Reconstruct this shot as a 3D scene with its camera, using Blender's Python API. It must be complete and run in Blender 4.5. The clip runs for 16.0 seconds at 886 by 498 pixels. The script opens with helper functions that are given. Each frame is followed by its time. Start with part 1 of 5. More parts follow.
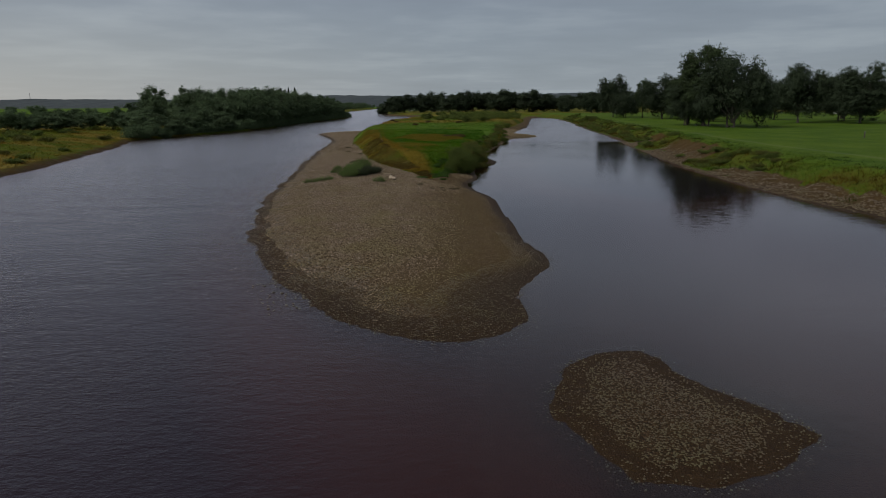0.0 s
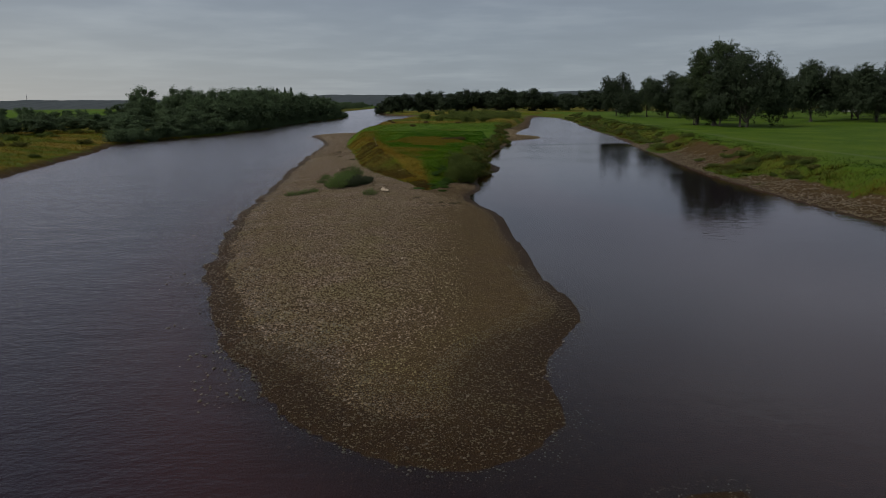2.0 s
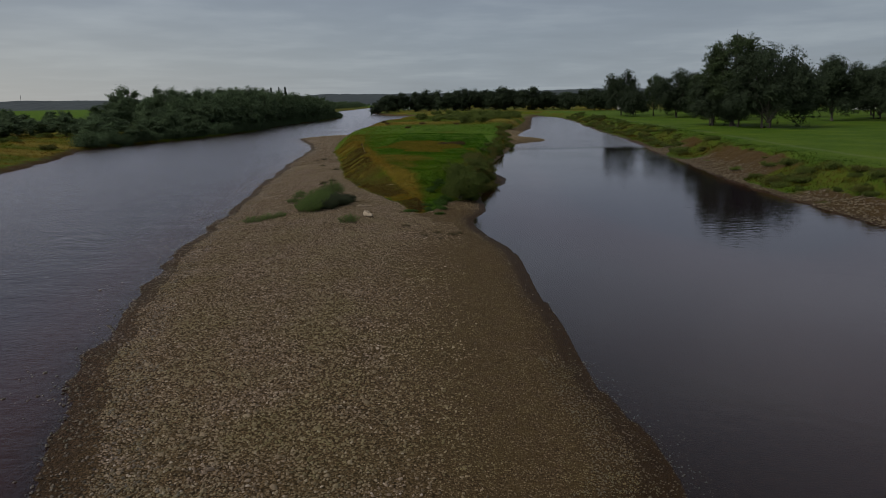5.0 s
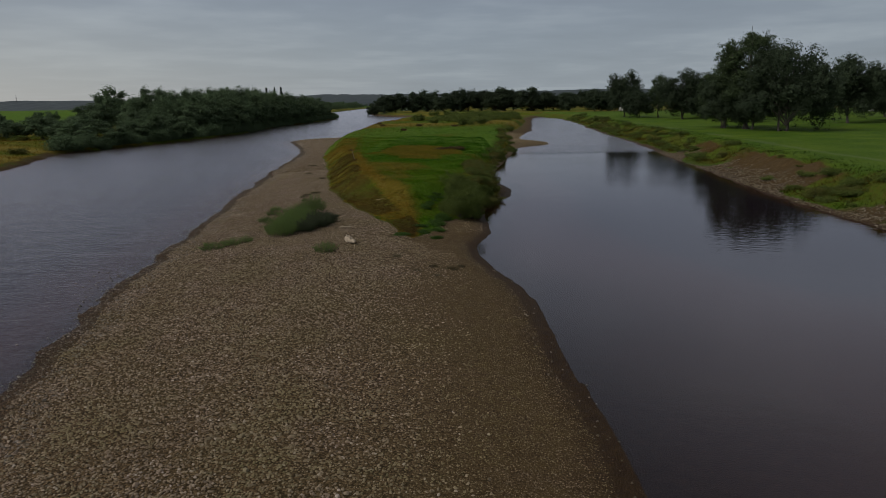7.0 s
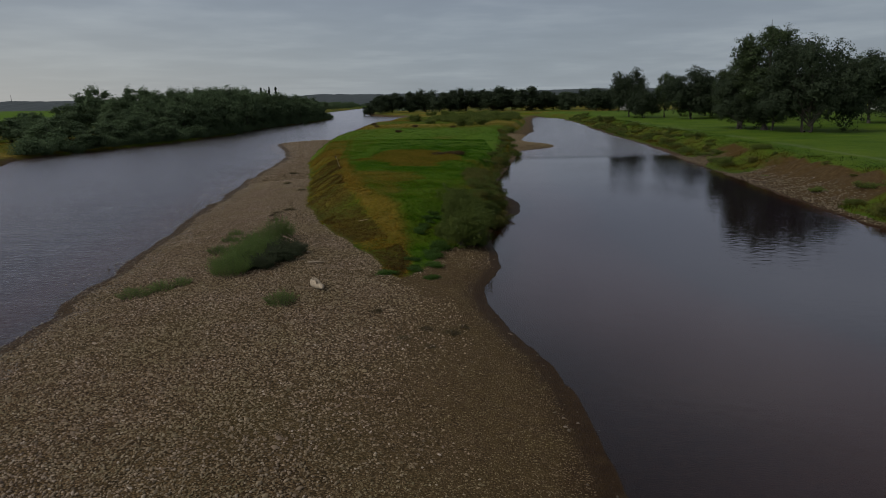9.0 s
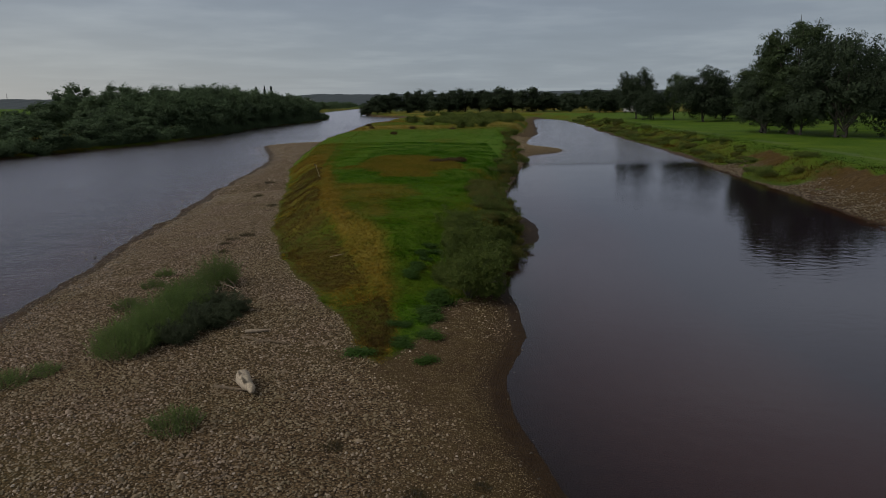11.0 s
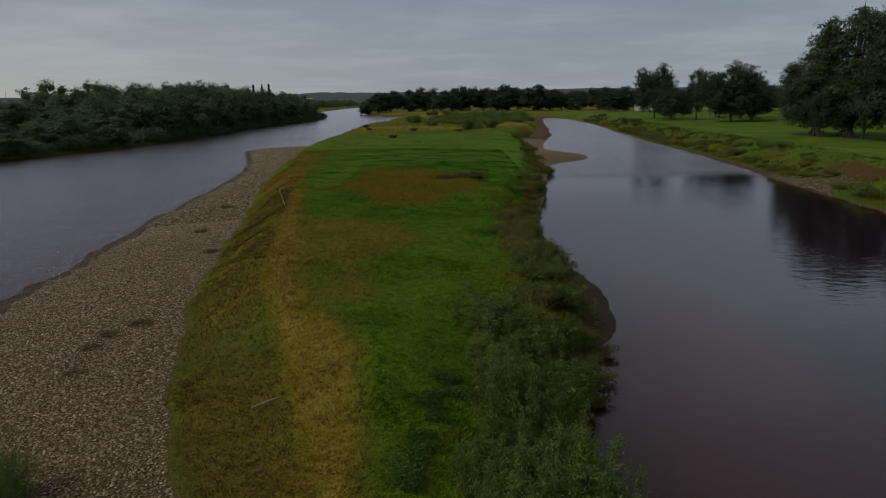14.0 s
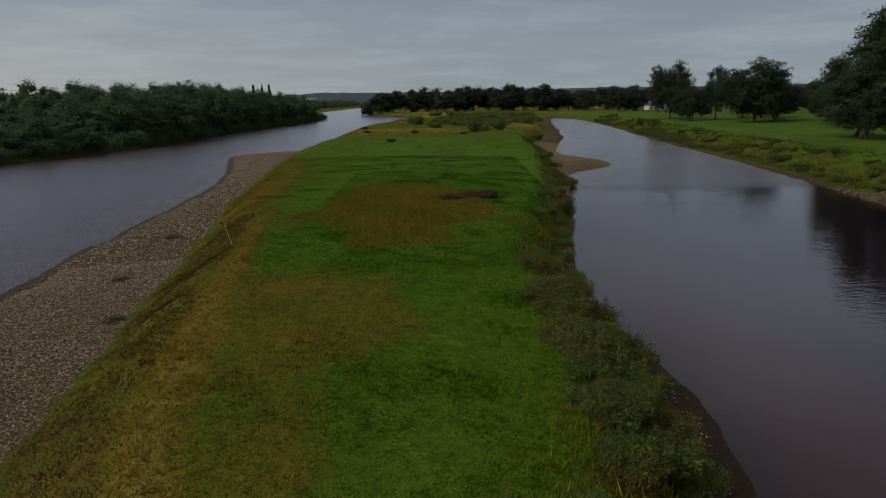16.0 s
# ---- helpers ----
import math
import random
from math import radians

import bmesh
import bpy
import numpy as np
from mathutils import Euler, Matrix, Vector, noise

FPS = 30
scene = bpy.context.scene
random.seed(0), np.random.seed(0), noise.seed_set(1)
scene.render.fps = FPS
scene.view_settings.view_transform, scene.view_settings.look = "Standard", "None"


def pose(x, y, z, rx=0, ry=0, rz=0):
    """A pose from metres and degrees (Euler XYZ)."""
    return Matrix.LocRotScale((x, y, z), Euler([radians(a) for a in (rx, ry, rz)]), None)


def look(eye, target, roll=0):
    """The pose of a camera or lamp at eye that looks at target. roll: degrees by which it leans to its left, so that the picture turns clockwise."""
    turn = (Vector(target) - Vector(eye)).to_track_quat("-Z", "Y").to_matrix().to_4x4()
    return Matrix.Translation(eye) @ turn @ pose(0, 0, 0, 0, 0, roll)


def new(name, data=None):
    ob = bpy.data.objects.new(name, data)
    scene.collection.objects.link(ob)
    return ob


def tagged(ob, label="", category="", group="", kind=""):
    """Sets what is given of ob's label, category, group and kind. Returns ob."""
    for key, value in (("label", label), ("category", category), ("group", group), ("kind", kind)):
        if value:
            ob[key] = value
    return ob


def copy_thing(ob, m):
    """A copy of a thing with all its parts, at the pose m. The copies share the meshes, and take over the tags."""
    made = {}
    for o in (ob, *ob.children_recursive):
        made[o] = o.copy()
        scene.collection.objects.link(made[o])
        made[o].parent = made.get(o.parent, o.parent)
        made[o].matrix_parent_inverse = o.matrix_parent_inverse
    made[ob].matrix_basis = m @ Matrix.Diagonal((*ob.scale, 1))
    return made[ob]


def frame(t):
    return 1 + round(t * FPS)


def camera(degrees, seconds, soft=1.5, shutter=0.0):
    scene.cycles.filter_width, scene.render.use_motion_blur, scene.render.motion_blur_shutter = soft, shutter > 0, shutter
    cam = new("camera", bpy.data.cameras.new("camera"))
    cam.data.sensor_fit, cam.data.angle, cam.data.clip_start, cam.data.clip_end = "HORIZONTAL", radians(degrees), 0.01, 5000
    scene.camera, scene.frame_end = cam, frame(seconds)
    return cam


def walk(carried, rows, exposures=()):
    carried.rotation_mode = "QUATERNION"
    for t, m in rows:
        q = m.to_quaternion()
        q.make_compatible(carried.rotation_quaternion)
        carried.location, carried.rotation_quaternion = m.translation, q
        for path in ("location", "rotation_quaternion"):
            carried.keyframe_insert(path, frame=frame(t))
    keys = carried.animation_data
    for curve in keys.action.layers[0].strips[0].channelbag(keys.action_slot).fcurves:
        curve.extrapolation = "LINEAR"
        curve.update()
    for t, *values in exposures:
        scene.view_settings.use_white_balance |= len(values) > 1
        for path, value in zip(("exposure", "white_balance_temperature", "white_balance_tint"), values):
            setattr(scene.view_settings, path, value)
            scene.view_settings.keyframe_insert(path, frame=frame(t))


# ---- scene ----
cam = camera(65.2, 16.0, 0.5)
PATH = [
    (0, (0.725, -13.41, 10.05), (0.696, -11.452, 9.641), -0.3),
    (0.5, (0.758, -10.842, 10.119), (0.728, -8.885, 9.71), -0.4),
    (1, (0.731, -8.249, 10.224), (0.701, -6.292, 9.815), -0.5),
    (1.5, (0.657, -5.694, 10.319), (0.628, -3.736, 9.907), -0.5),
    (2, (0.573, -3.252, 10.443), (0.546, -1.295, 10.031), -0.6),
    (2.5, (0.541, -0.799, 10.551), (0.514, 1.157, 10.138), -0.6),
    (3, (0.516, 1.844, 10.645), (0.49, 3.8, 10.23), -0.7),
    (3.5, (0.554, 4.563, 10.7), (0.528, 6.519, 10.285), -0.7),
    (4, (0.521, 7.208, 10.694), (0.497, 9.164, 10.279), -0.8),
    (6.5, (0.385, 20.279, 10.937), (0.368, 22.236, 10.522), -0.8),
    (7, (0.386, 23.089, 10.956), (0.371, 25.045, 10.542), -0.8),
    (7.5, (0.382, 26.07, 10.978), (0.368, 28.027, 10.564), -0.8),
    (8, (0.35, 29.214, 10.985), (0.34, 31.17, 10.571), -0.9),
    (8.5, (0.362, 32.478, 10.966), (0.353, 34.435, 10.552), -0.9),
    (9, (0.387, 35.872, 10.956), (0.378, 37.828, 10.541), -0.9),
    (11.5, (0.1, 53.887, 10.726), (0.098, 55.844, 10.313), -0.5),
    (12, (-0.065, 57.465, 10.725), (-0.068, 59.422, 10.312), -0.6),
    (12.5, (-0.21, 61.021, 10.755), (-0.213, 62.977, 10.342), -0.6),
    (13, (-0.35, 64.556, 10.817), (-0.354, 66.512, 10.401), -0.6),
    (13.5, (-0.471, 68.153, 10.87), (-0.478, 70.109, 10.453), -0.6),
    (14, (-0.605, 71.84, 10.906), (-0.613, 73.796, 10.488), -0.6),
    (14.5, (-0.696, 75.488, 10.957), (-0.706, 77.444, 10.538), -0.7),
    (15, (-0.714, 79.345, 10.938), (-0.728, 81.301, 10.52), -0.8),
    (15.5, (-0.719, 83.183, 10.931), (-0.735, 85.139, 10.513), -0.8),
    (16, (-0.732, 86.967, 10.942), (-0.751, 88.923, 10.524), -0.8),
]
walk(cam, [(t, look(e, g, r)) for t, e, g, r in PATH])

SKY_DARK, SKY_MID, SKY_LIGHT = (.146, .174, .214), (.178, .210, .256), (.262, .298, .340)
SKY_LOW, SKY_WEST, SKY_TOP = (.275, .312, .330), (.35, .345, .325), (.145, .152, .168)
SKY_STRENGTH, SUN_POWER, WAVE = 1.12, 2.85, 0.17
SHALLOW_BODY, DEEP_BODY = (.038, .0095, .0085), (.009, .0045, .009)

# ---- world and light ----
world = bpy.data.worlds.new("overcast_sky")
scene.world = world
world.use_nodes = True
wt = world.node_tree
wt.nodes.clear()


def node(tree, kind, **values):
    n = tree.nodes.new(kind)
    for key, value in values.items():
        if key in n.inputs:
            n.inputs[key].default_value = value
    return n


def wire(tree, *pairs):
    for a, b in pairs:
        tree.links.new(a, b)


def maths(tree, op, a, b=0.0, clamp=False):
    n = tree.nodes.new("ShaderNodeMath")
    n.operation, n.use_clamp = op, clamp
    for i, v in enumerate((a, b)):
        if isinstance(v, (int, float)):
            n.inputs[i].default_value = v
        else:
            tree.links.new(v, n.inputs[i])
    return n.outputs[0]


def blend(tree, fac, a, b, mode="MIX"):
    n = tree.nodes.new("ShaderNodeMix")
    n.data_type, n.blend_type = "RGBA", mode
    for i, v in ((0, fac), (6, a), (7, b)):
        if isinstance(v, (int, float)):
            n.inputs[i].default_value = v
        elif isinstance(v, tuple):
            n.inputs[i].default_value = (*v, 1.0)
        else:
            tree.links.new(v, n.inputs[i])
    return n.outputs[2]


def ramp(tree, fac, stops):
    n = tree.nodes.new("ShaderNodeValToRGB")
    e = n.color_ramp.elements
    while len(e) < len(stops):
        e.new(0.5)
    for k, (p, c) in zip(e, stops):
        k.position = p
        k.color = (*c, 1.0) if isinstance(c, tuple) else (c, c, c, 1.0)
    tree.links.new(fac, n.inputs[0])
    return n.outputs[0]


sky = wt.nodes.new("ShaderNodeTexSky")
sky.sky_type, sky.sun_disc = "NISHITA", False
sky.sun_elevation, sky.sun_rotation = radians(38), radians(-60)
way = wt.nodes.new("ShaderNodeTexCoord").outputs["Generated"]
split = wt.nodes.new("ShaderNodeSeparateXYZ")
wt.links.new(way, split.inputs[0])
up = maths(wt, "ADD", maths(wt, "MAXIMUM", split.outputs[2], 0.0), 0.07)
flat = wt.nodes.new("ShaderNodeCombineXYZ")
wire(wt, (maths(wt, "DIVIDE", split.outputs[0], up), flat.inputs[0]), (maths(wt, "DIVIDE", split.outputs[1], up), flat.inputs[1]))
cloud_a = node(wt, "ShaderNodeTexNoise", Scale=0.5, Detail=4.0, Roughness=0.48, Distortion=0.4)
cloud_b = node(wt, "ShaderNodeTexNoise", Scale=1.7, Detail=4.0, Roughness=0.5)
wire(wt, (flat.outputs[0], cloud_a.inputs["Vector"]), (flat.outputs[0], cloud_b.inputs["Vector"]))
mixed = maths(wt, "ADD", maths(wt, "MULTIPLY", cloud_a.outputs[0], 0.7), maths(wt, "MULTIPLY", cloud_b.outputs[0], 0.3))
cloud = ramp(wt, mixed, [(0.30, SKY_DARK), (0.50, SKY_MID), (0.70, SKY_LIGHT)])
# a paler band low over the land, slightly warm to the west
low = ramp(wt, split.outputs[2], [(0.0, 1.0), (0.16, 0.0)])
west = maths(wt, "MULTIPLY", low, maths(wt, "MULTIPLY", split.outputs[0], -1.4, True))
cloud = blend(wt, maths(wt, "MULTIPLY", low, 0.5), cloud, SKY_LOW)
cloud = blend(wt, maths(wt, "MULTIPLY", west, 0.75), cloud, SKY_WEST)
zenith = ramp(wt, split.outputs[2], [(0.26, 1.0), (0.6, 0.0)])
cloud = blend(wt, maths(wt, "SUBTRACT", 1.0, zenith), cloud, SKY_TOP)
# the cloud thins towards the east, high up
east = ramp(wt, maths(wt, "ADD", maths(wt, "MULTIPLY", split.outputs[0], 0.5), 0.5), [(0.2, (.61, .60, .62)), (0.5, (.51, .49, .48)), (0.72, (.87, .84, .78)), (1.0, (.93, .90, .83))])
high = ramp(wt, split.outputs[2], [(0.13, 0.0), (0.25, 1.0)])
cloud = blend(wt, high, cloud, blend(wt, 1.0, cloud, blend(wt, 1.0, east, (2.0, 2.0, 2.0), "MULTIPLY"), "MULTIPLY"))
clear = node(wt, "ShaderNodeBackground", Strength=0.006)
grey = node(wt, "ShaderNodeBackground", Strength=SKY_STRENGTH)
both = wt.nodes.new("ShaderNodeAddShader")
wout = wt.nodes.new("ShaderNodeOutputWorld")
wire(wt, (sky.outputs[0], clear.inputs[0]), (cloud, grey.inputs[0]), (clear.outputs[0], both.inputs[0]),
     (grey.outputs[0], both.inputs[1]), (both.outputs[0], wout.inputs[0]))

sun = new("sun", bpy.data.lights.new("sun", "SUN"))
sun.data.energy, sun.data.angle, sun.data.color = SUN_POWER, radians(40), (1.0, 0.96, 0.9)
sun.matrix_world = look((-60, -35, 60), (0, 0, 0))

# ---- materials ----


def material(name):
    m = bpy.data.materials.new(name)
    m.use_nodes = True
    t = m.node_tree
    return m, t, t.nodes["Principled BSDF"]


def noise_at(t, scale, detail=4.0, rough=0.55, stretch=None):
    n = node(t, "ShaderNodeTexNoise", Scale=scale, Detail=detail, Roughness=rough)
    pos = t.nodes.new("ShaderNodeNewGeometry").outputs["Position"]
    if stretch:
        mp = t.nodes.new("ShaderNodeMapping")
        mp.inputs["Scale"].default_value = stretch
        t.links.new(pos, mp.inputs[0])
        pos = mp.outputs[0]
    t.links.new(pos, n.inputs["Vector"])
    return n.outputs[0]


def bump(t, height, shader, strength=0.5, distance=0.05):
    b = node(t, "ShaderNodeBump", Strength=strength, Distance=distance)
    wire(t, (height, b.inputs["Height"]), (b.outputs[0], shader.inputs["Normal"]))
    return b


def attribute(t, name):
    a = t.nodes.new("ShaderNodeAttribute")
    a.attribute_name = name
    return a.outputs["Fac"]


def island_random(t):
    return t.nodes.new("ShaderNodeNewGeometry").outputs["Random Per Island"]


def leaf_material(name, dark, mid, light, rough=0.6, spots=None):
    """Leaves vary piece by piece and in larger patches."""
    m, t, p = material(name)
    per_leaf = island_random(t)
    patch = noise_at(t, 0.45, 3.0)
    both_ = maths(t, "ADD", maths(t, "MULTIPLY", per_leaf, 0.6), maths(t, "MULTIPLY", patch, 0.4))
    col = ramp(t, both_, [(0.12, dark), (0.5, mid), (0.9, light)])
    if spots:
        col = blend(t, ramp(t, per_leaf, [(0.94, 0.0), (0.96, 0.7)]), col, spots)
    tree_tone = t.nodes.new("ShaderNodeObjectInfo").outputs["Random"]
    col = blend(t, maths(t, "MULTIPLY", tree_tone, 0.5), col, tuple(c * 0.45 for c in mid))
    t.links.new(col, p.inputs["Base Color"])
    p.inputs["Roughness"].default_value = rough
    p.inputs["Specular IOR Level"].default_value = 0.12
    thin, mix, out = t.nodes.new("ShaderNodeBsdfTranslucent"), node(t, "ShaderNodeMixShader", Fac=0.35), t.nodes["Material Output"]
    wire(t, (col, thin.inputs[0]), (p.outputs[0], mix.inputs[1]), (thin.outputs[0], mix.inputs[2]), (mix.outputs[0], out.inputs[0]))
    return m


def bark_material(name, a, b):
    m, t, p = material(name)
    n = noise_at(t, 3.0, 6.0, 0.65, (4, 4, 0.6))
    t.links.new(ramp(t, n, [(0.3, a), (0.7, b)]), p.inputs["Base Color"])
    p.inputs["Roughness"].default_value = 0.9
    bump(t, n, p, 0.8, 0.05)
    return m


def stone_material(name, wet=False, brown=0.0, pale=1.0):
    m, t, p = material(name)
    r = t.nodes.new("ShaderNodeObjectInfo").outputs["Random"]
    r = maths(t, "FRACT", maths(t, "ADD", r, island_random(t)))
    k = 0.46 if wet else pale
    tint = [(0.0, (.040, .026, .014)), (0.22, (.115, .078, .041)), (0.45, (.200, .146, .086)), (0.6, (.120, .085, .054)), (0.82, (.218, .160, .096)), (0.95, (.27, .210, .14)), (1.0, (.38, .32, .24))]
    col = ramp(t, r, [(a, (b[0] * k, b[1] * k, b[2] * k * 1.15)) for a, b in tint])
    n = noise_at(t, 14.0, 5.0, 0.6)
    col = blend(t, 0.5, col, ramp(t, n, [(0.3, 0.55), (0.7, 1.0)]), "MULTIPLY")
    big = noise_at(t, 0.13, 4.0, 0.6)
    col = blend(t, ramp(t, big, [(0.45, 0.0), (0.7, 0.45)]), col, (.098 * k, .072 * k, .031 * k))
    col = blend(t, brown, col, (.088 * k, .060 * k, .023 * k))
    moss = noise_at(t, 0.3, 5.0, 0.65)
    place = t.nodes.new("ShaderNodeSeparateXYZ")
    t.links.new(t.nodes.new("ShaderNodeNewGeometry").outputs["Position"], place.inputs[0])
    damp = maths(t, "ADD", 0.5, maths(t, "MULTIPLY", maths(t, "SUBTRACT", 70.0, place.outputs[1]), 0.012, True))
    col = blend(t, maths(t, "MULTIPLY", ramp(t, moss, [(0.40, 0.0), (0.64, 0.62)]), damp), col, (.112 * k, .098 * k, .026 * k))
    t.links.new(col, p.inputs["Base Color"])
    p.inputs["Roughness"].default_value = 0.5 if wet else 0.8
    bump(t, n, p, 0.4, 0.02)
    return m


def ground_material():
    """Turf, straw, shingle, silt and bare earth, laid by what grows or lies at each place."""
    m, t, p = material("ground_cover")
    fine, mid_, wide = noise_at(t, 9.0, 6.0, 0.65), noise_at(t, 1.9, 5.0, 0.62), noise_at(t, 0.12, 4.0, 0.55)
    vor = node(t, "ShaderNodeTexVoronoi", Scale=13.0)
    wire(t, (t.nodes.new("ShaderNodeNewGeometry").outputs["Position"], vor.inputs["Vector"]))
    pebble = ramp(t, vor.outputs["Color"], [(0.0, (.028, .018, .010)), (0.5, (.090, .060, .032)), (0.85, (.15, .105, .06)), (1.0, (.27, .21, .14))])
    # near-black between the pebble cells paints in the shade of the gaps
    gravel = blend(t, ramp(t, vor.outputs["Distance"], [(0.42, 0.0), (0.75, 0.9)]), pebble, (.012, .008, .005))
    gravel = blend(t, ramp(t, wide, [(0.42, 0.0), (0.68, 0.45)]), gravel, (.048, .036, .012))
    silt = ramp(t, mid_, [(0.25, (.032, .018, .009)), (0.6, (.055, .037, .016)), (0.8, (.084, .058, .028))])
    silt = blend(t, ramp(t, fine, [(0.58, 0.0), (0.68, 0.7)]), silt, (.17, .125, .08))
    turf = ramp(t, maths(t, "ADD", maths(t, "MULTIPLY", fine, 0.45), maths(t, "MULTIPLY", mid_, 0.55)), [(0.37, (.013, .034, .002)), (0.5, (.040, .092, .004)), (0.63, (.082, .152, .008))])
    turf = blend(t, ramp(t, wide, [(0.38, 0.0), (0.68, 0.6)]), turf, (.070, .098, .008))
    # mown park turf: a duller green, with part of the trees' shade mixed in
    turf = blend(t, attribute(t, "shaded_lawn"), turf, blend(t, 0.6, turf, ramp(t, wide, [(0.35, (.030, .056, .007)), (0.65, (.062, .097, .010))])))
    straw = ramp(t, attribute(t, "dry"), [(0.2, (.055, .070, .005)), (0.5, (.076, .062, .007)), (0.75, (.118, .090, .011)), (1.0, (.165, .136, .030))])
    straw = blend(t, 0.8, straw, ramp(t, maths(t, "ADD", maths(t, "MULTIPLY", fine, 0.6), maths(t, "MULTIPLY", mid_, 0.4)), [(0.35, 0.35), (0.65, 1.35)]), "MULTIPLY")
    earth = ramp(t, mid_, [(0.3, (.030, .019, .006)), (0.6, (.057, .035, .010)), (0.8, (.086, .053, .020))])
    ragged = maths(t, "MULTIPLY", maths(t, "SUBTRACT", maths(t, "ADD", maths(t, "MULTIPLY", fine, 0.5), maths(t, "MULTIPLY", mid_, 0.5)), 0.5), 1.6)

    def edge(name):
        return ramp(t, maths(t, "ADD", attribute(t, name), ragged), [(0.30, 0.0), (0.70, 1.0)])
    col = blend(t, edge("turf"), gravel, turf)
    col = blend(t, maths(t, "ADD", maths(t, "MULTIPLY", edge("dry"), 0.3), maths(t, "MULTIPLY", attribute(t, "dry"), 0.9), True), col, straw)
    col = blend(t, edge("earth"), col, earth)
    col = blend(t, edge("silt"), col, silt)
    col = blend(t, attribute(t, "wet"), col, blend(t, 1.0, col, (.5, .42, .38), "MULTIPLY"))
    col = blend(t, maths(t, "MULTIPLY", edge("track"), 0.18), col, (.13, .13, .10))
    t.links.new(col, p.inputs["Base Color"])
    t.links.new(maths(t, "SUBTRACT", 0.9, maths(t, "MULTIPLY", attribute(t, "wet"), 0.35)), p.inputs["Roughness"])
    p.inputs["Specular IOR Level"].default_value = 0.06
    rough_h = maths(t, "ADD", maths(t, "MULTIPLY", vor.outputs["Distance"], -0.5), fine)
    bump(t, rough_h, p, 0.7, 0.10)
    return m


def water_material():
    """Clear brown river water: a mirror by its angle, and a peaty body that hides the bed as it deepens."""
    m, t, p = material("river_water")
    t.nodes.remove(p)
    flow = attribute(t, "flow")
    chop = noise_at(t, 1.5, 4.0, 0.62, (0.8, 1.3, 1))
    swell = noise_at(t, 0.22, 3.0, 0.5, (0.8, 1.4, 1))
    fine = noise_at(t, 4.5, 2.0, 0.5, (0.8, 1.3, 1))
    patch = ramp(t, noise_at(t, 0.035, 3.0, 0.5), [(0.35, 0.55), (0.65, 1.0)])
    h = maths(t, "ADD", maths(t, "MULTIPLY", chop, 0.6), maths(t, "ADD", maths(t, "MULTIPLY", swell, 0.9), maths(t, "MULTIPLY", fine, 0.24)))
    calm = noise_at(t, 1.4, 3.0, 0.5, (0.75, 1.1, 1))
    h = maths(t, "ADD", maths(t, "MULTIPLY", h, maths(t, "MULTIPLY", maths(t, "MULTIPLY", flow, patch), WAVE)), maths(t, "MULTIPLY", calm, maths(t, "MULTIPLY", maths(t, "SUBTRACT", 1.0, flow), 0.013)))
    b = node(t, "ShaderNodeBump", Strength=1.0, Distance=1.0)
    wire(t, (h, b.inputs["Height"]))
    fres = node(t, "ShaderNodeFresnel", IOR=1.333)
    gloss = node(t, "ShaderNodeBsdfGlossy", Color=(1, .955, .99, 1), Roughness=0.025)
    wire(t, (maths(t, "ADD", 0.006, maths(t, "MULTIPLY", flow, 0.20)), gloss.inputs["Roughness"]), (b.outputs[0], gloss.inputs["Normal"]))
    soft = node(t, "ShaderNodeBump", Strength=0.6, Distance=1.0)
    wire(t, (h, soft.inputs["Height"]), (soft.outputs[0], fres.inputs["Normal"]))
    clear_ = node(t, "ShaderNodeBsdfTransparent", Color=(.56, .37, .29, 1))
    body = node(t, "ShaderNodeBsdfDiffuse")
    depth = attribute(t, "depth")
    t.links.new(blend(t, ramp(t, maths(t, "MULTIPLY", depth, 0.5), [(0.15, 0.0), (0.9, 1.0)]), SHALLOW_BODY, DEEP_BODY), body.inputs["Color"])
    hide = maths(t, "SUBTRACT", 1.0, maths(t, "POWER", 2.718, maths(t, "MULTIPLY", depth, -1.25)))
    inner, top, out = t.nodes.new("ShaderNodeMixShader"), t.nodes.new("ShaderNodeMixShader"), t.nodes["Material Output"]
    wire(t, (hide, inner.inputs[0]), (clear_.outputs[0], inner.inputs[1]), (body.outputs[0], inner.inputs[2]),
         (fres.outputs[0], top.inputs[0]), (inner.outputs[0], top.inputs[1]), (gloss.outputs[0], top.inputs[2]), (top.outputs[0], out.inputs[0]))
    return m


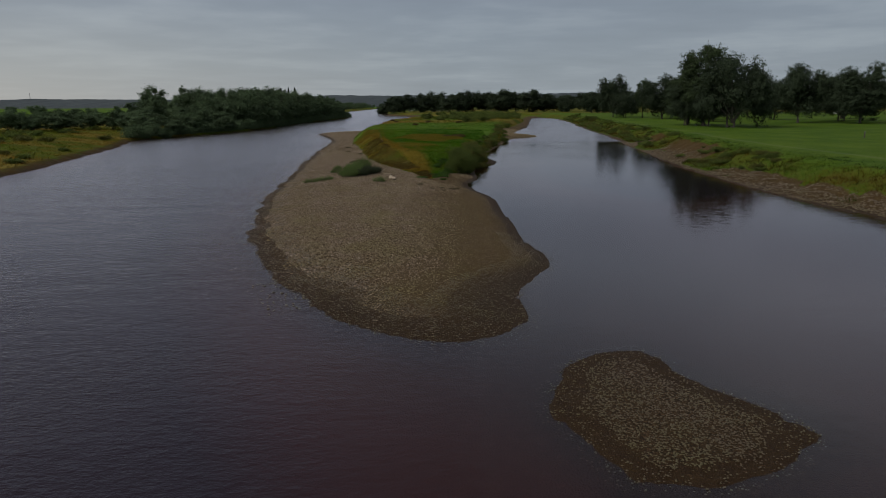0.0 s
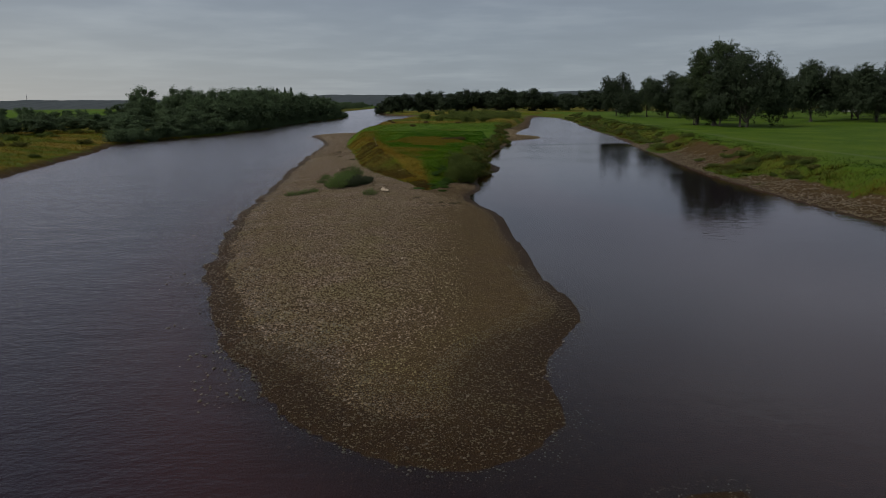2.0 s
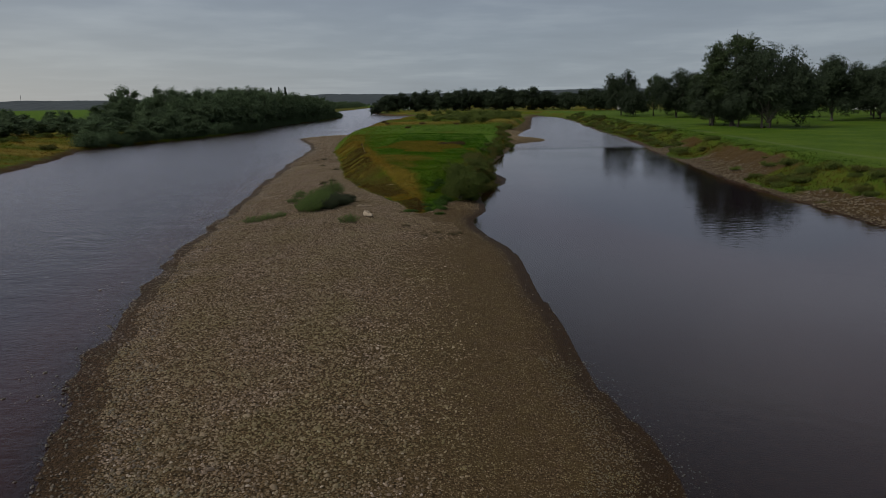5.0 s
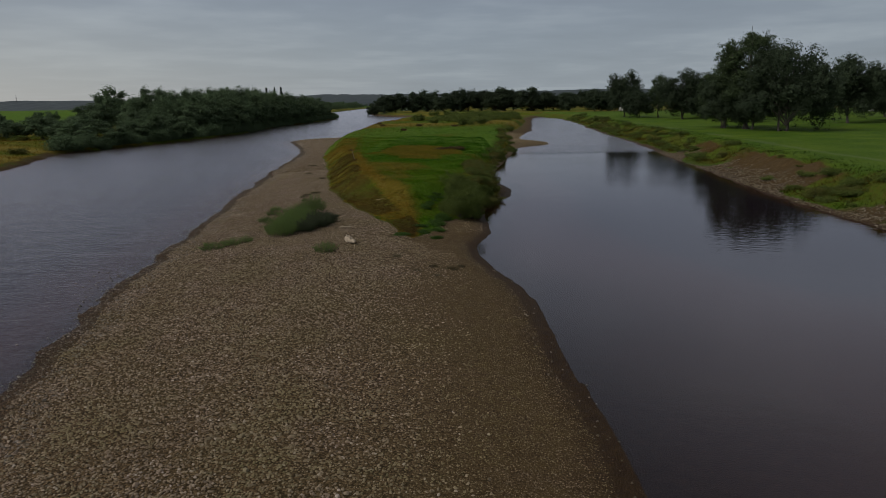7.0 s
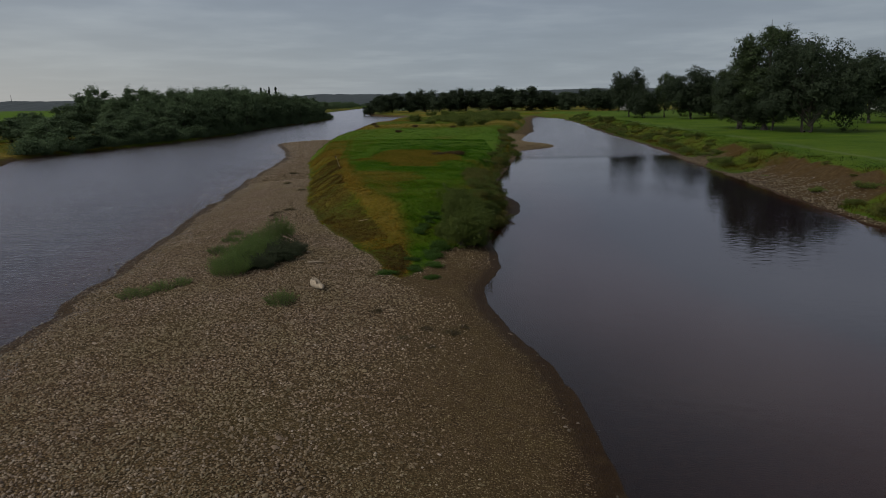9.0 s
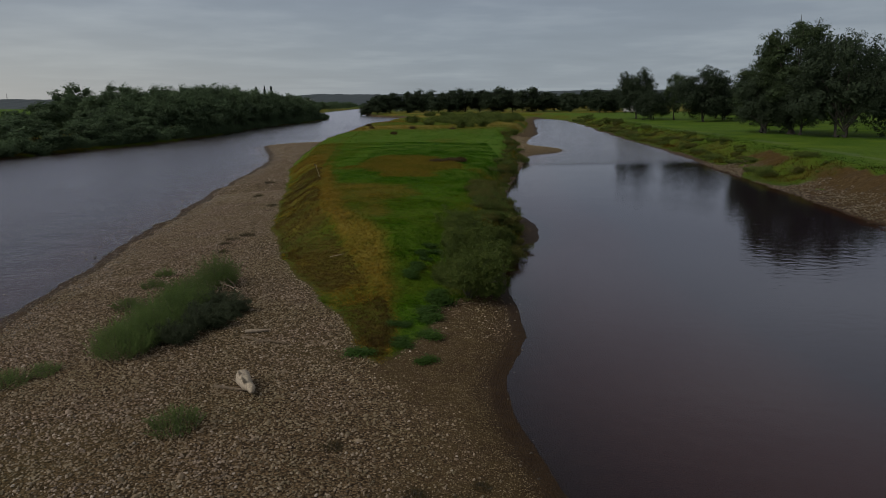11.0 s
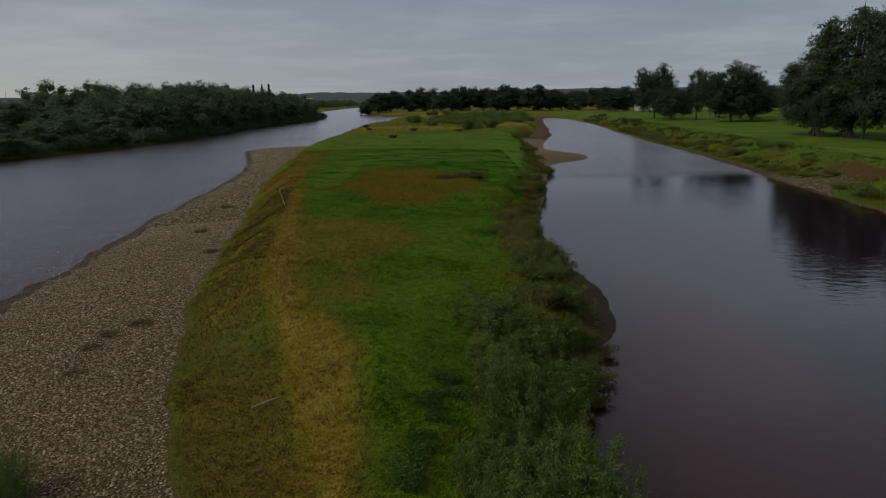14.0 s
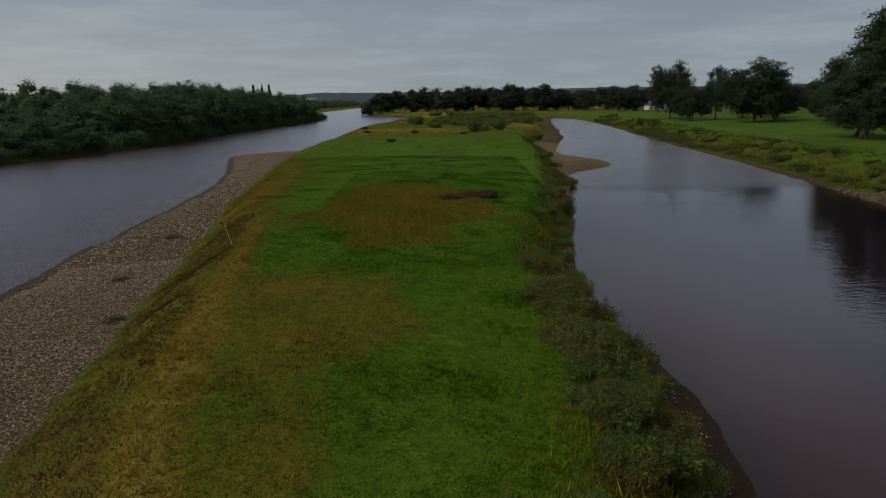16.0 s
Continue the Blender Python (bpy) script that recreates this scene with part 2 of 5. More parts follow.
def blade_material(name="grass_blades", shade=1.0):
    """Grass blades: 'tone' runs from fresh green over straw to rust."""
    m, t, p = material(name)
    tone = attribute(t, "tone")
    col = ramp(t, tone, [(0.0, (.019, .068, .002)), (0.24, (.052, .126, .004)), (0.42, (.094, .098, .008)), (0.58, (.165, .130, .020)), (0.70, (.215, .132, .014)), (0.82, (.092, .054, .011)), (1.0, (.055, .035, .010))])
    col = blend(t, 0.9, col, ramp(t, noise_at(t, 2.6, 4.0, 0.7), [(0.38, 0.42), (0.62, 1.2)]), "MULTIPLY")
    col = blend(t, 0.6 if shade == 1.0 else 1.0, col, ramp(t, island_random(t), [(0.0, 0.6 * shade), (1.0, 1.15 * shade)]), "MULTIPLY")
    t.links.new(col, p.inputs["Base Color"])
    p.inputs["Roughness"].default_value = 0.6
    p.inputs["Specular IOR Level"].default_value = 0.04
    thin, mix, out = t.nodes.new("ShaderNodeBsdfTranslucent"), node(t, "ShaderNodeMixShader", Fac=0.18), t.nodes["Material Output"]
    wire(t, (col, thin.inputs[0]), (p.outputs[0], mix.inputs[1]), (thin.outputs[0], mix.inputs[2]), (mix.outputs[0], out.inputs[0]))
    return m


def plain_material(name, a, b, scale=6.0, rough=0.8):
    m, t, p = material(name)
    n = noise_at(t, scale, 5.0, 0.6)
    t.links.new(ramp(t, n, [(0.3, a), (0.7, b)]), p.inputs["Base Color"])
    p.inputs["Roughness"].default_value = rough
    bump(t, n, p, 0.4, 0.02)
    return m


GROUND, WATER, BLADES = ground_material(), water_material(), blade_material()
BANK_BLADES = blade_material("bank_herbage", 0.38)
STONE, WET_STONE = stone_material("river_cobble"), stone_material("wet_cobble", True)
BANK_STONE = stone_material("bank_stone", False, 0.35, 0.58)
SILTY, SHOAL_STONE = stone_material("silty_gravel", False, 0.62), stone_material("shoal_gravel", True, 0.72)
OAK = leaf_material("park_leaves", (.026, .038, .023), (.034, .050, .027), (.048, .066, .032))
ASH = leaf_material("ash_leaves", (.026, .040, .020), (.044, .066, .028), (.072, .100, .040))
# riverside green with its dark end raised: haze over the woods, put into colour
HAZED_WOOD = leaf_material("hazed_riverside_leaves", (.062, .094, .050), (.076, .114, .057), (.094, .138, .064))
SCRUB = leaf_material("willow_leaves", (.036, .062, .013), (.082, .114, .024), (.160, .186, .038), spots=(.17, .17, .07))
WEED = leaf_material("bank_weeds", (.050, .062, .014), (.092, .100, .023), (.145, .140, .034), spots=(.18, .13, .05))
DOCK = leaf_material("dock_leaves", (.038, .026, .013), (.07, .046, .021), (.115, .08, .034))
BROOM = leaf_material("broom_shoots", (.058, .092, .026), (.090, .134, .038), (.130, .182, .054))
SALLOW = leaf_material("sallow_leaves", (.036, .050, .026), (.060, .076, .040), (.092, .108, .060))
RANK = leaf_material("rank_herbs", (.055, .060, .014), (.100, .098, .024), (.155, .142, .036), spots=(.19, .14, .05))
TUFT = leaf_material("withered_weeds", (.030, .026, .010), (.052, .044, .016), (.085, .068, .026))
NETTLE = leaf_material("nettle_leaves", (.020, .050, .008), (.042, .085, .014), (.075, .13, .026))
FIR = leaf_material("fir_needles", (.008, .016, .009), (.016, .028, .014), (.028, .045, .022))
BARK = bark_material("bark", (.018, .015, .012), (.052, .044, .035))
DRIFT = bark_material("driftwood", (.13, .10, .07), (.31, .25, .18))
BLEACHED = bark_material("bleached_wood", (.15, .12, .085), (.36, .30, .22))
TWIG = bark_material("dead_twig", (.05, .036, .022), (.15, .11, .07))
RENDER_WALL = plain_material("pale_render", (.34, .34, .32), (.46, .46, .44))
SLATE = plain_material("slate", (.06, .06, .065), (.12, .12, .125))
DARK_GLASS = plain_material("window_glass", (.02, .022, .025), (.03, .032, .035), rough=0.1)
# the blue of distance haze is mixed into the hills' forest colour
HAZED_FOREST = plain_material("hazed_hill_forest", (.010, .018, .022), (.020, .031, .034), 0.02)
FIELD = plain_material("stubble_field", (.13, .125, .10), (.19, .18, .15), 0.02)
BLACK = plain_material("tip_black", (.012, .012, .012), (.03, .03, .03))

# ---- shaping helpers ----
TABLE = np.random.RandomState(7).rand(256, 256)


def value_noise(x, y, seed=0):
    x, y = np.asarray(x, float) + 131.7 * seed, np.asarray(y, float) + 57.3 * seed
    i, j = np.floor(x).astype(int), np.floor(y).astype(int)
    u, v = x - i, y - j
    u, v = u * u * (3 - 2 * u), v * v * (3 - 2 * v)
    g = lambda a, b: TABLE[a % 256, b % 256]
    return (g(i, j) * (1 - u) + g(i + 1, j) * u) * (1 - v) + (g(i, j + 1) * (1 - u) + g(i + 1, j + 1) * u) * v


def fbm(x, y, size, octaves=3, seed=0):
    """Noise about zero, between about -0.5 and 0.5, with features of that size in metres."""
    total, weight, k = 0, 0, 1.0
    for o in range(octaves):
        total = total + k * (value_noise(np.asarray(x) / size * 2 ** o, np.asarray(y) / size * 2 ** o, seed + o) - 0.5)
        weight, k = weight + k, k * 0.5
    return total / weight


def smooth(a, b, v):
    s = np.clip((v - a) / (b - a), 0, 1)
    return s * s * (3 - 2 * s)


def rounded(points, steps=4):
    """A closed outline, rounded through its corner points."""
    p = np.array(points, float)
    out = []
    for k in range(len(p)):
        a, b, c, d = p[k - 1], p[k], p[(k + 1) % len(p)], p[(k + 2) % len(p)]
        for s in np.arange(steps) / steps:
            out.append(0.5 * (2 * b + (c - a) * s + (2 * a - 5 * b + 4 * c - d) * s ** 2 + (3 * b - a - 3 * c + d) * s ** 3))
    return np.array(out)


def inside(x, y, outline):
    """Metres to the outline, positive within it."""
    x, y = np.asarray(x, float), np.asarray(y, float)
    best, odd = np.full(x.shape, 1e18), np.zeros(x.shape, bool)
    for (ax, ay), (bx, by) in zip(outline, np.roll(outline, -1, axis=0)):
        dx, dy = bx - ax, by - ay
        k = np.clip(((x - ax) * dx + (y - ay) * dy) / (dx * dx + dy * dy + 1e-12), 0, 1)
        best = np.minimum(best, (x - ax - k * dx) ** 2 + (y - ay - k * dy) ** 2)
        if ay != by:
            odd ^= ((ay > y) != (by > y)) & (x < (bx - ax) * (y - ay) / (by - ay) + ax)
    return np.where(odd, 1, -1) * np.sqrt(best)


def mesh_of(name, verts, faces, mat, smooth_shade=False, **fields):
    """A mesh from arrays: verts (n, 3), faces (m, 3 or 4)."""
    me = bpy.data.meshes.new(name)
    verts, faces = np.asarray(verts, np.float32), np.asarray(faces, np.int32)
    sides = faces.shape[1]
    me.vertices.add(len(verts))
    me.vertices.foreach_set("co", verts.ravel())
    me.loops.add(faces.size)
    me.loops.foreach_set("vertex_index", faces.ravel())
    me.polygons.add(len(faces))
    me.polygons.foreach_set("loop_start", np.arange(0, faces.size, sides, dtype=np.int32))
    me.polygons.foreach_set("loop_total", np.full(len(faces), sides, np.int32))
    me.polygons.foreach_set("use_smooth", np.full(len(faces), smooth_shade))
    for key, values in fields.items():
        me.attributes.new(key, "FLOAT", "POINT").data.foreach_set("value", np.asarray(values, np.float32).ravel())
    me.materials.append(mat)
    me.update(calc_edges=True)
    return me


def part(name, me, parent, label=""):
    ob = new(name, me)
    ob.parent = parent
    return tagged(ob, label)


def tube(points, radii, sides=6):
    """A tapered limb through the points, as verts and quads."""
    p, verts, faces = [Vector(q) for q in points], [], []
    for k, q in enumerate(p):
        d = (p[min(k + 1, len(p) - 1)] - p[max(k - 1, 0)]).normalized()
        a = d.cross(Vector((0.31, 0.87, 0.38))).normalized()
        b = d.cross(a)
        for s in range(sides):
            w = 2 * math.pi * s / sides
            verts.append(q + radii[k] * (math.cos(w) * a + math.sin(w) * b))
    for k in range(len(p) - 1):
        for s in range(sides):
            n = (s + 1) % sides
            faces.append((k * sides + s, k * sides + n, (k + 1) * sides + n, (k + 1) * sides + s))
    e = len(verts)
    verts.append(p[-1] + (p[-1] - p[-2]).normalized() * radii[-1])
    faces += [((len(p) - 1) * sides + s, (len(p) - 1) * sides + (s + 1) % sides, e, e) for s in range(sides)]
    return verts, faces


def joined(pieces):
    verts, faces = [], []
    for v, f in pieces:
        n = len(verts)
        verts += list(v)
        faces += [tuple(i + n for i in q) for q in f]
    return verts, faces


def limb_mesh(name, pieces, mat):
    """Limbs joined into one mesh (the tips close with triangles)."""
    verts, faces = joined(pieces)
    me = bpy.data.meshes.new(name)
    me.from_pydata([tuple(v) for v in verts], [], [tuple(dict.fromkeys(q)) for q in faces])
    me.materials.append(mat)
    me.polygons.foreach_set("use_smooth", [True] * len(me.polygons))
    return me


def leaves(rng, centres, size, spread=0.35, upright=0.0, long=1.0):
    """One bent leaf or leaf spray, two triangles, at each centre."""
    n = len(centres)
    a = rng.normal(size=(n, 3))
    a[:, 2] = a[:, 2] * (1 - upright) + upright * 1.5
    a /= np.linalg.norm(a, axis=1)[:, None]
    b = np.cross(a, rng.normal(size=(n, 3)))
    b /= np.linalg.norm(b, axis=1)[:, None] + 1e-9
    s = (size * (1 + spread * rng.uniform(-1, 1, n)))[:, None]
    lift = np.cross(a, b) * s * 0.25
    v = np.stack([centres - a * s * 0.5 * long, centres + b * s * 0.36 + lift, centres + a * s * 0.5 * long, centres - b * s * 0.36 + lift], 1).reshape(-1, 3)
    i = np.arange(n)[:, None] * 4
    return v, np.concatenate([i + [[0, 1, 2]], i + [[0, 2, 3]]])


def shell(rng, centres, radii, n, thick=0.3):
    """Points in the outer part of the lobes."""
    k = rng.choice(len(radii), n, p=radii ** 2 / (radii ** 2).sum())
    d = rng.normal(size=(n, 3))
    d[:, 2] += 0.15
    d /= np.linalg.norm(d, axis=1)[:, None]
    wob = 1 + 0.16 * np.sin(d[:, 0] * 7 + k) * np.cos(d[:, 1] * 6 + 2 * k)
    return centres[k] + d * (radii[k] * wob * (1 - thick * rng.uniform(0, 1, n) ** 1.5))[:, None]


def foliage(name, rng, masses, count, leaf, mat, clump=2.4, floor=0.05, top=1e9, loose=0.8, long=1.4, inside_share=0.16, airy=0.0):
    """Leaf sprays in many small uneven clumps round the boughs of a crown, and coarser shaded sprays within."""
    share = np.array([m[1][0] * m[1][2] for m in masses])
    share = share / share.sum()
    pts, outs, sizes = [], [], []
    for (c, rad), w in zip(masses, share):
        c, rad = np.array(c, float), np.array(rad, float)
        n = max(12, int(count * w))
        clumps = max(3, int(n / (34 - 12 * airy)))
        d = rng.normal(size=(clumps, 3)) + (0, 0, 0.22)
        d /= np.linalg.norm(d, axis=1)[:, None]
        reach = rng.uniform(0.82 - 0.4 * airy, 1.05, clumps) + 0.16 * rng.normal(size=clumps) * airy
        heart = c + d * reach[:, None] * rad
        size = leaf * clump * rng.uniform(0.5, 1.35, clumps)
        weight = size ** 1.5 * rng.uniform(0.4, 1.0, clumps)
        k = rng.choice(clumps, n, p=weight / weight.sum())
        pts.append(heart[k] + rng.normal(0, 0.62, (n, 3)) * size[k][:, None] * (1, 1, 0.72))
        outs.append(d[k] + (0, 0, 0.35))
        sizes.append(leaf * rng.uniform(0.5, 1.35, n))
        n = int(n * inside_share)
        d = rng.normal(size=(n, 3))
        d /= np.linalg.norm(d, axis=1)[:, None]
        pts.append(c + d * rng.uniform(0.1, 0.76, (n, 1)) * rad)
        outs.append(d)
        sizes.append(leaf * rng.uniform(1.6, 2.8, n))
    p, out, size = np.concatenate(pts), np.concatenate(outs), np.concatenate(sizes)
    ok = (p[:, 2] > floor + 0.3 * size) & (p[:, 2] < top)
    p, out, size = p[ok], out[ok], size[ok][:, None]
    n = len(p)
    nor = out / np.linalg.norm(out, axis=1)[:, None] + rng.normal(0, loose, (n, 3))
    a = np.cross(nor, rng.normal(size=(n, 3)))
    a /= np.linalg.norm(a, axis=1)[:, None] + 1e-9
    b = np.cross(nor, a)
    b /= np.linalg.norm(b, axis=1)[:, None] + 1e-9
    lift = b * 0 + nor / (np.linalg.norm(nor, axis=1)[:, None] + 1e-9) * size * 0.16
    v = np.stack([p - a * size * 0.5 * long, p + b * size * 0.36 + lift, p + a * size * 0.5 * long, p - b * size * 0.36 + lift], 1).reshape(-1, 3)
    i = np.arange(n)[:, None] * 4
    return mesh_of(name, v, np.concatenate([i + [[0, 1, 2]], i + [[0, 2, 3]]]), mat)


def tree(name, seed, height, width, clear, mat, count, leaf, parts=6, feathery=0.0, stems=1):
    """A broadleaf: a tapered trunk with limbs that reach into a crown of many boughs."""
    rng = np.random.RandomState(seed)
    root = new(name)
    up, mid = height - clear, clear + (height - clear) * 0.50
    wide = width * 0.5
    masses = []
    core = 1 - 0.45 * feathery
    masses.append(((0, 0, mid - up * 0.05), (wide * 0.68 * core, wide * 0.68 * core, up * 0.39 * core)))
    for k in range(parts * 2):
        lift = -0.82 + 1.72 * (k + 0.5) / (parts * 2) + rng.uniform(-.12, .12)
        w = 2.4 * k + rng.uniform(-.5, .5)
        flat_ = math.sqrt(max(0.04, 1 - min(0.97, abs(lift)) ** (2.4 if lift > 0 else 5.0))) * rng.uniform(0.78, 1.08)
        size = wide * rng.uniform(0.26, 0.42) * (1 - 0.3 * feathery)
        masses.append(((0.7 * wide * flat_ * math.cos(w), 0.7 * wide * flat_ * math.sin(w), mid + 0.5 * up * lift * 0.74), (size, size, min(size * 0.85, up * 0.26))))
    pieces, rt = [], height * 0.022
    for k in range(stems):
        off = Vector((0.9 * k * (-1) ** k, 0.5 * k, 0))
        lean = Vector((rng.uniform(-.5, .5), rng.uniform(-.5, .5), 0))
        pieces.append(tube([off, off + lean * 0.3 + Vector((0, 0, clear * 0.6)), off + lean + Vector((0, 0, clear * 1.1)), off + lean * 1.6 + Vector((0, 0, mid)), off + lean * 1.7 + Vector((0, 0, mid + up * 0.3))], [rt * 1.5, rt * 0.9, rt * 0.7, rt * 0.35, rt * 0.1], 8))
    for centre, rad in masses[-14:]:
        a = Vector((0, 0, clear + (mid - clear) * rng.uniform(0.0, 0.8)))
        b = Vector(centre)
        pieces.append(tube([a, a.lerp(b, 0.5) + Vector((0, 0, height * 0.03)), b, b + (b - a) * 0.15], [rt * 0.5, rt * 0.32, rt * 0.18, rt * 0.06], 5))
    part("trunk", limb_mesh("trunk", pieces, BARK), root)
    part("crown", foliage("crown", rng, masses, count, leaf, mat, 2.4, clear * 0.55 + 0.05, height * 1.03, 0.38, 1.4, 0.30 - 0.12 * feathery, feathery), root)
    return root


def bush(name, seed, height, width, mat, count, leaf, long=1.6, parts=7, stem_count=8, loose=1.2):
    """A shrub: thin stems from one root and a loose, uneven mass of leaves with upright sprays."""
    rng = np.random.RandomState(seed)
    root = new(name)
    masses = [((0, 0, height * 0.36), (width * 0.36, width * 0.36, height * 0.42))]
    for k in range(parts):
        w, d = rng.uniform(0, 6.28), width * rng.uniform(0.16, 0.38)
        size = rng.uniform(0.14, 0.24)
        masses.append(((d * math.cos(w), d * math.sin(w), height * rng.uniform(0.16, 0.62)), (width * size, width * size, height * size * 1.3)))
    pieces = []
    for k in range(stem_count):
        b = Vector(masses[k % len(masses)][0]) * 1.25 + Vector(rng.uniform(-.1, .1, 3) * width)
        b.z = min(abs(b.z), height)
        pieces.append(tube([Vector(rng.uniform(-.12, .12, 3) * (1, 1, 0)), b * 0.5 + Vector((0, 0, height * 0.08)), b], [0.035, 0.022, 0.008], 4))
    if stem_count > 8:
        for piece in pieces:
            part("stem", limb_mesh("stem", [piece], BARK), root)
    else:
        part("woody_base", limb_mesh("woody_base", pieces, BARK), root)
    for k in range(parts * 4):
        c, rad = masses[rng.randint(parts + 1)]
        d = rng.normal(size=3) + (0, 0, 0.6)
        d /= np.linalg.norm(d)
        size = height * rng.uniform(0.10, 0.2)
        masses.append((np.array(c) + d * np.array(rad) * 0.95 + (0, 0, size * 0.4), (size * 0.4, size * 0.4, size)))
    part("foliage", foliage("foliage", rng, masses, count, leaf, mat, 3.2, 0.02, height * 1.12, loose, long, 0.12, 0.5), root)
    return root


def standing(x, y, z, turn=0.0, size=1.0, tall=None):
    return pose(x, y, z, 0, 0, turn) @ Matrix.Diagonal((size, size, tall or size, 1))


def planted(protos, places, label, category, group, sink=0.05):
    """Plants the built ones at the first places, and copies at the rest: rows of x, y, size, height, which one."""
    used = {}
    for k, (x, y, size, tall, which) in enumerate(places):
        m = standing(x, y, float(height_at(x, y)) - sink, (k * 137.5) % 360, size, tall)
        which = which % len(protos)
        if which in used:
            ob = copy_thing(protos[which], m)
            ob.matrix_basis = m
        else:
            ob = used[which] = protos[which]
            ob.matrix_basis = m
        tagged(ob, label, category, group)


# ---- the lie of the land ----
ISLE_LEFT = [(1, 15), (-3.5, 17), (-7, 22), (-9.8, 26), (-12.8, 33), (-16.2, 44), (-19.1, 58), (-20.9, 68), (-21.9, 80), (-23.6, 92), (-25.2, 104), (-26.8, 120), (-29.4, 143),
             (-31, 162), (-32.5, 178), (-38.5, 205), (-45, 226), (-46, 236), (-36, 246), (-34, 265), (-37, 345), (-34, 418), (-30, 500), (-29, 560), (-62, 650), (-90, 858), (-115, 1240), (-132, 1600), (-135, 1650), (-120, 1662), (0, 1665)]
ISLE_RIGHT = [(64, 508), (57, 482), (47, 408), (41, 355), (34, 300), (29, 270), (24, 248), (22.5, 228), (27, 213), (25.5, 202), (17.5, 191), (14, 170), (11, 152), (8.3, 136), (6.8, 126),
              (7.4, 119), (8.4, 111), (7.6, 104), (5, 98.5), (4, 89.5), (4.1, 82), (2.6, 75), (3.4, 68.5), (5, 62), (5.2, 54), (5.7, 44), (6, 37.5), (7, 30.5), (5, 25.5), (3.9, 22), (4.1, 18)]
RIGHT_BANK = [(40, -480), (39, 0), (38, 46), (36.7, 62), (36.6, 78), (37.5, 103), (41, 136), (43.5, 160), (47, 186), (49.4, 212), (51.5, 247), (57, 300), (65, 386), (69, 440), (68, 485), (64, 512), (68, 600), (90, 620), (300, 622), (4000, 622), (4200, 580), (4200, -450), (4000, -500), (120, -500)]
LEFT_BANK = [(-58, -480), (-60, 0), (-65, 84), (-70, 110), (-79, 145), (-88, 174), (-93, 190), (-89, 208), (-83, 240), (-79, 292), (-84, 370), (-79, 450), (-80, 530), (-86, 555), (-96, 590), (-117, 700), (-144, 900), (-160, 1240), (-172, 1600), (-175, 1650), (-190, 1662), (-300, 1665), (-4000, 1665), (-4200, 1600), (-4200, -450), (-4000, -500), (-120, -500)]
FOOT = [(-2.6, 76), (-4.4, 80.6), (-7.5, 88), (-11.5, 97), (-14.2, 107), (-16, 117), (-18.5, 132), (-22.3, 150), (-26.6, 177), (-29.5, 207), (-31, 250), (-33, 345), (-31, 418), (-27, 520), (30, 520), (44, 430), (36, 350), (28, 300), (19, 250), (17.3, 215), (14.7, 185),
        (11.4, 160), (8.4, 140), (6.3, 127), (7.0, 112), (6.1, 103), (3.9, 94), (2.2, 87.6), (-0.2, 84), (-0.9, 79)]
SHOAL = [(4.8, 11.8), (6.3, 13.6), (8.2, 14.2), (8.9, 13.1), (9.6, 11), (10.6, 9.2), (11.6, 7.9), (11.5, 6.1), (9.9, 4.5), (8, 3.7), (6, 3.6), (5.2, 4.9), (4.5, 6.2), (4.4, 8.6)]
TRACK = [(-1.8, 82), (-3.9, 88), (-5.5, 93), (-7, 97.3), (-8.2, 100.8), (-10.1, 108.7), (-11.3, 116), (-12.6, 125), (-14.3, 134.5), (-15.2, 142), (-18, 170), (-22, 200)]
PATH_LINE = [(58, 20), (55.8, 76), (55.5, 100), (57, 128), (63.6, 194), (66, 260), (76, 340)]
ISLE = np.concatenate([rounded(ISLE_LEFT + [(4000, 1665), (4200, 1600), (4200, 620), (4000, 560), (300, 545), (90, 540)] + ISLE_RIGHT)])
RIGHT_O, LEFT_O, FOOT_O, SHOAL_O = rounded(RIGHT_BANK), rounded(LEFT_BANK), rounded(FOOT), rounded(SHOAL)


def along(x, y, line):
    """Metres to an open line."""
    best = np.full(np.shape(x), 1e18)
    for (ax, ay), (bx, by) in zip(line, line[1:]):
        dx, dy = bx - ax, by - ay
        k = np.clip(((x - ax) * dx + (y - ay) * dy) / (dx * dx + dy * dy), 0, 1)
        best = np.minimum(best, (x - ax - k * dx) ** 2 + (y - ay - k * dy) ** 2)
    return np.sqrt(best)


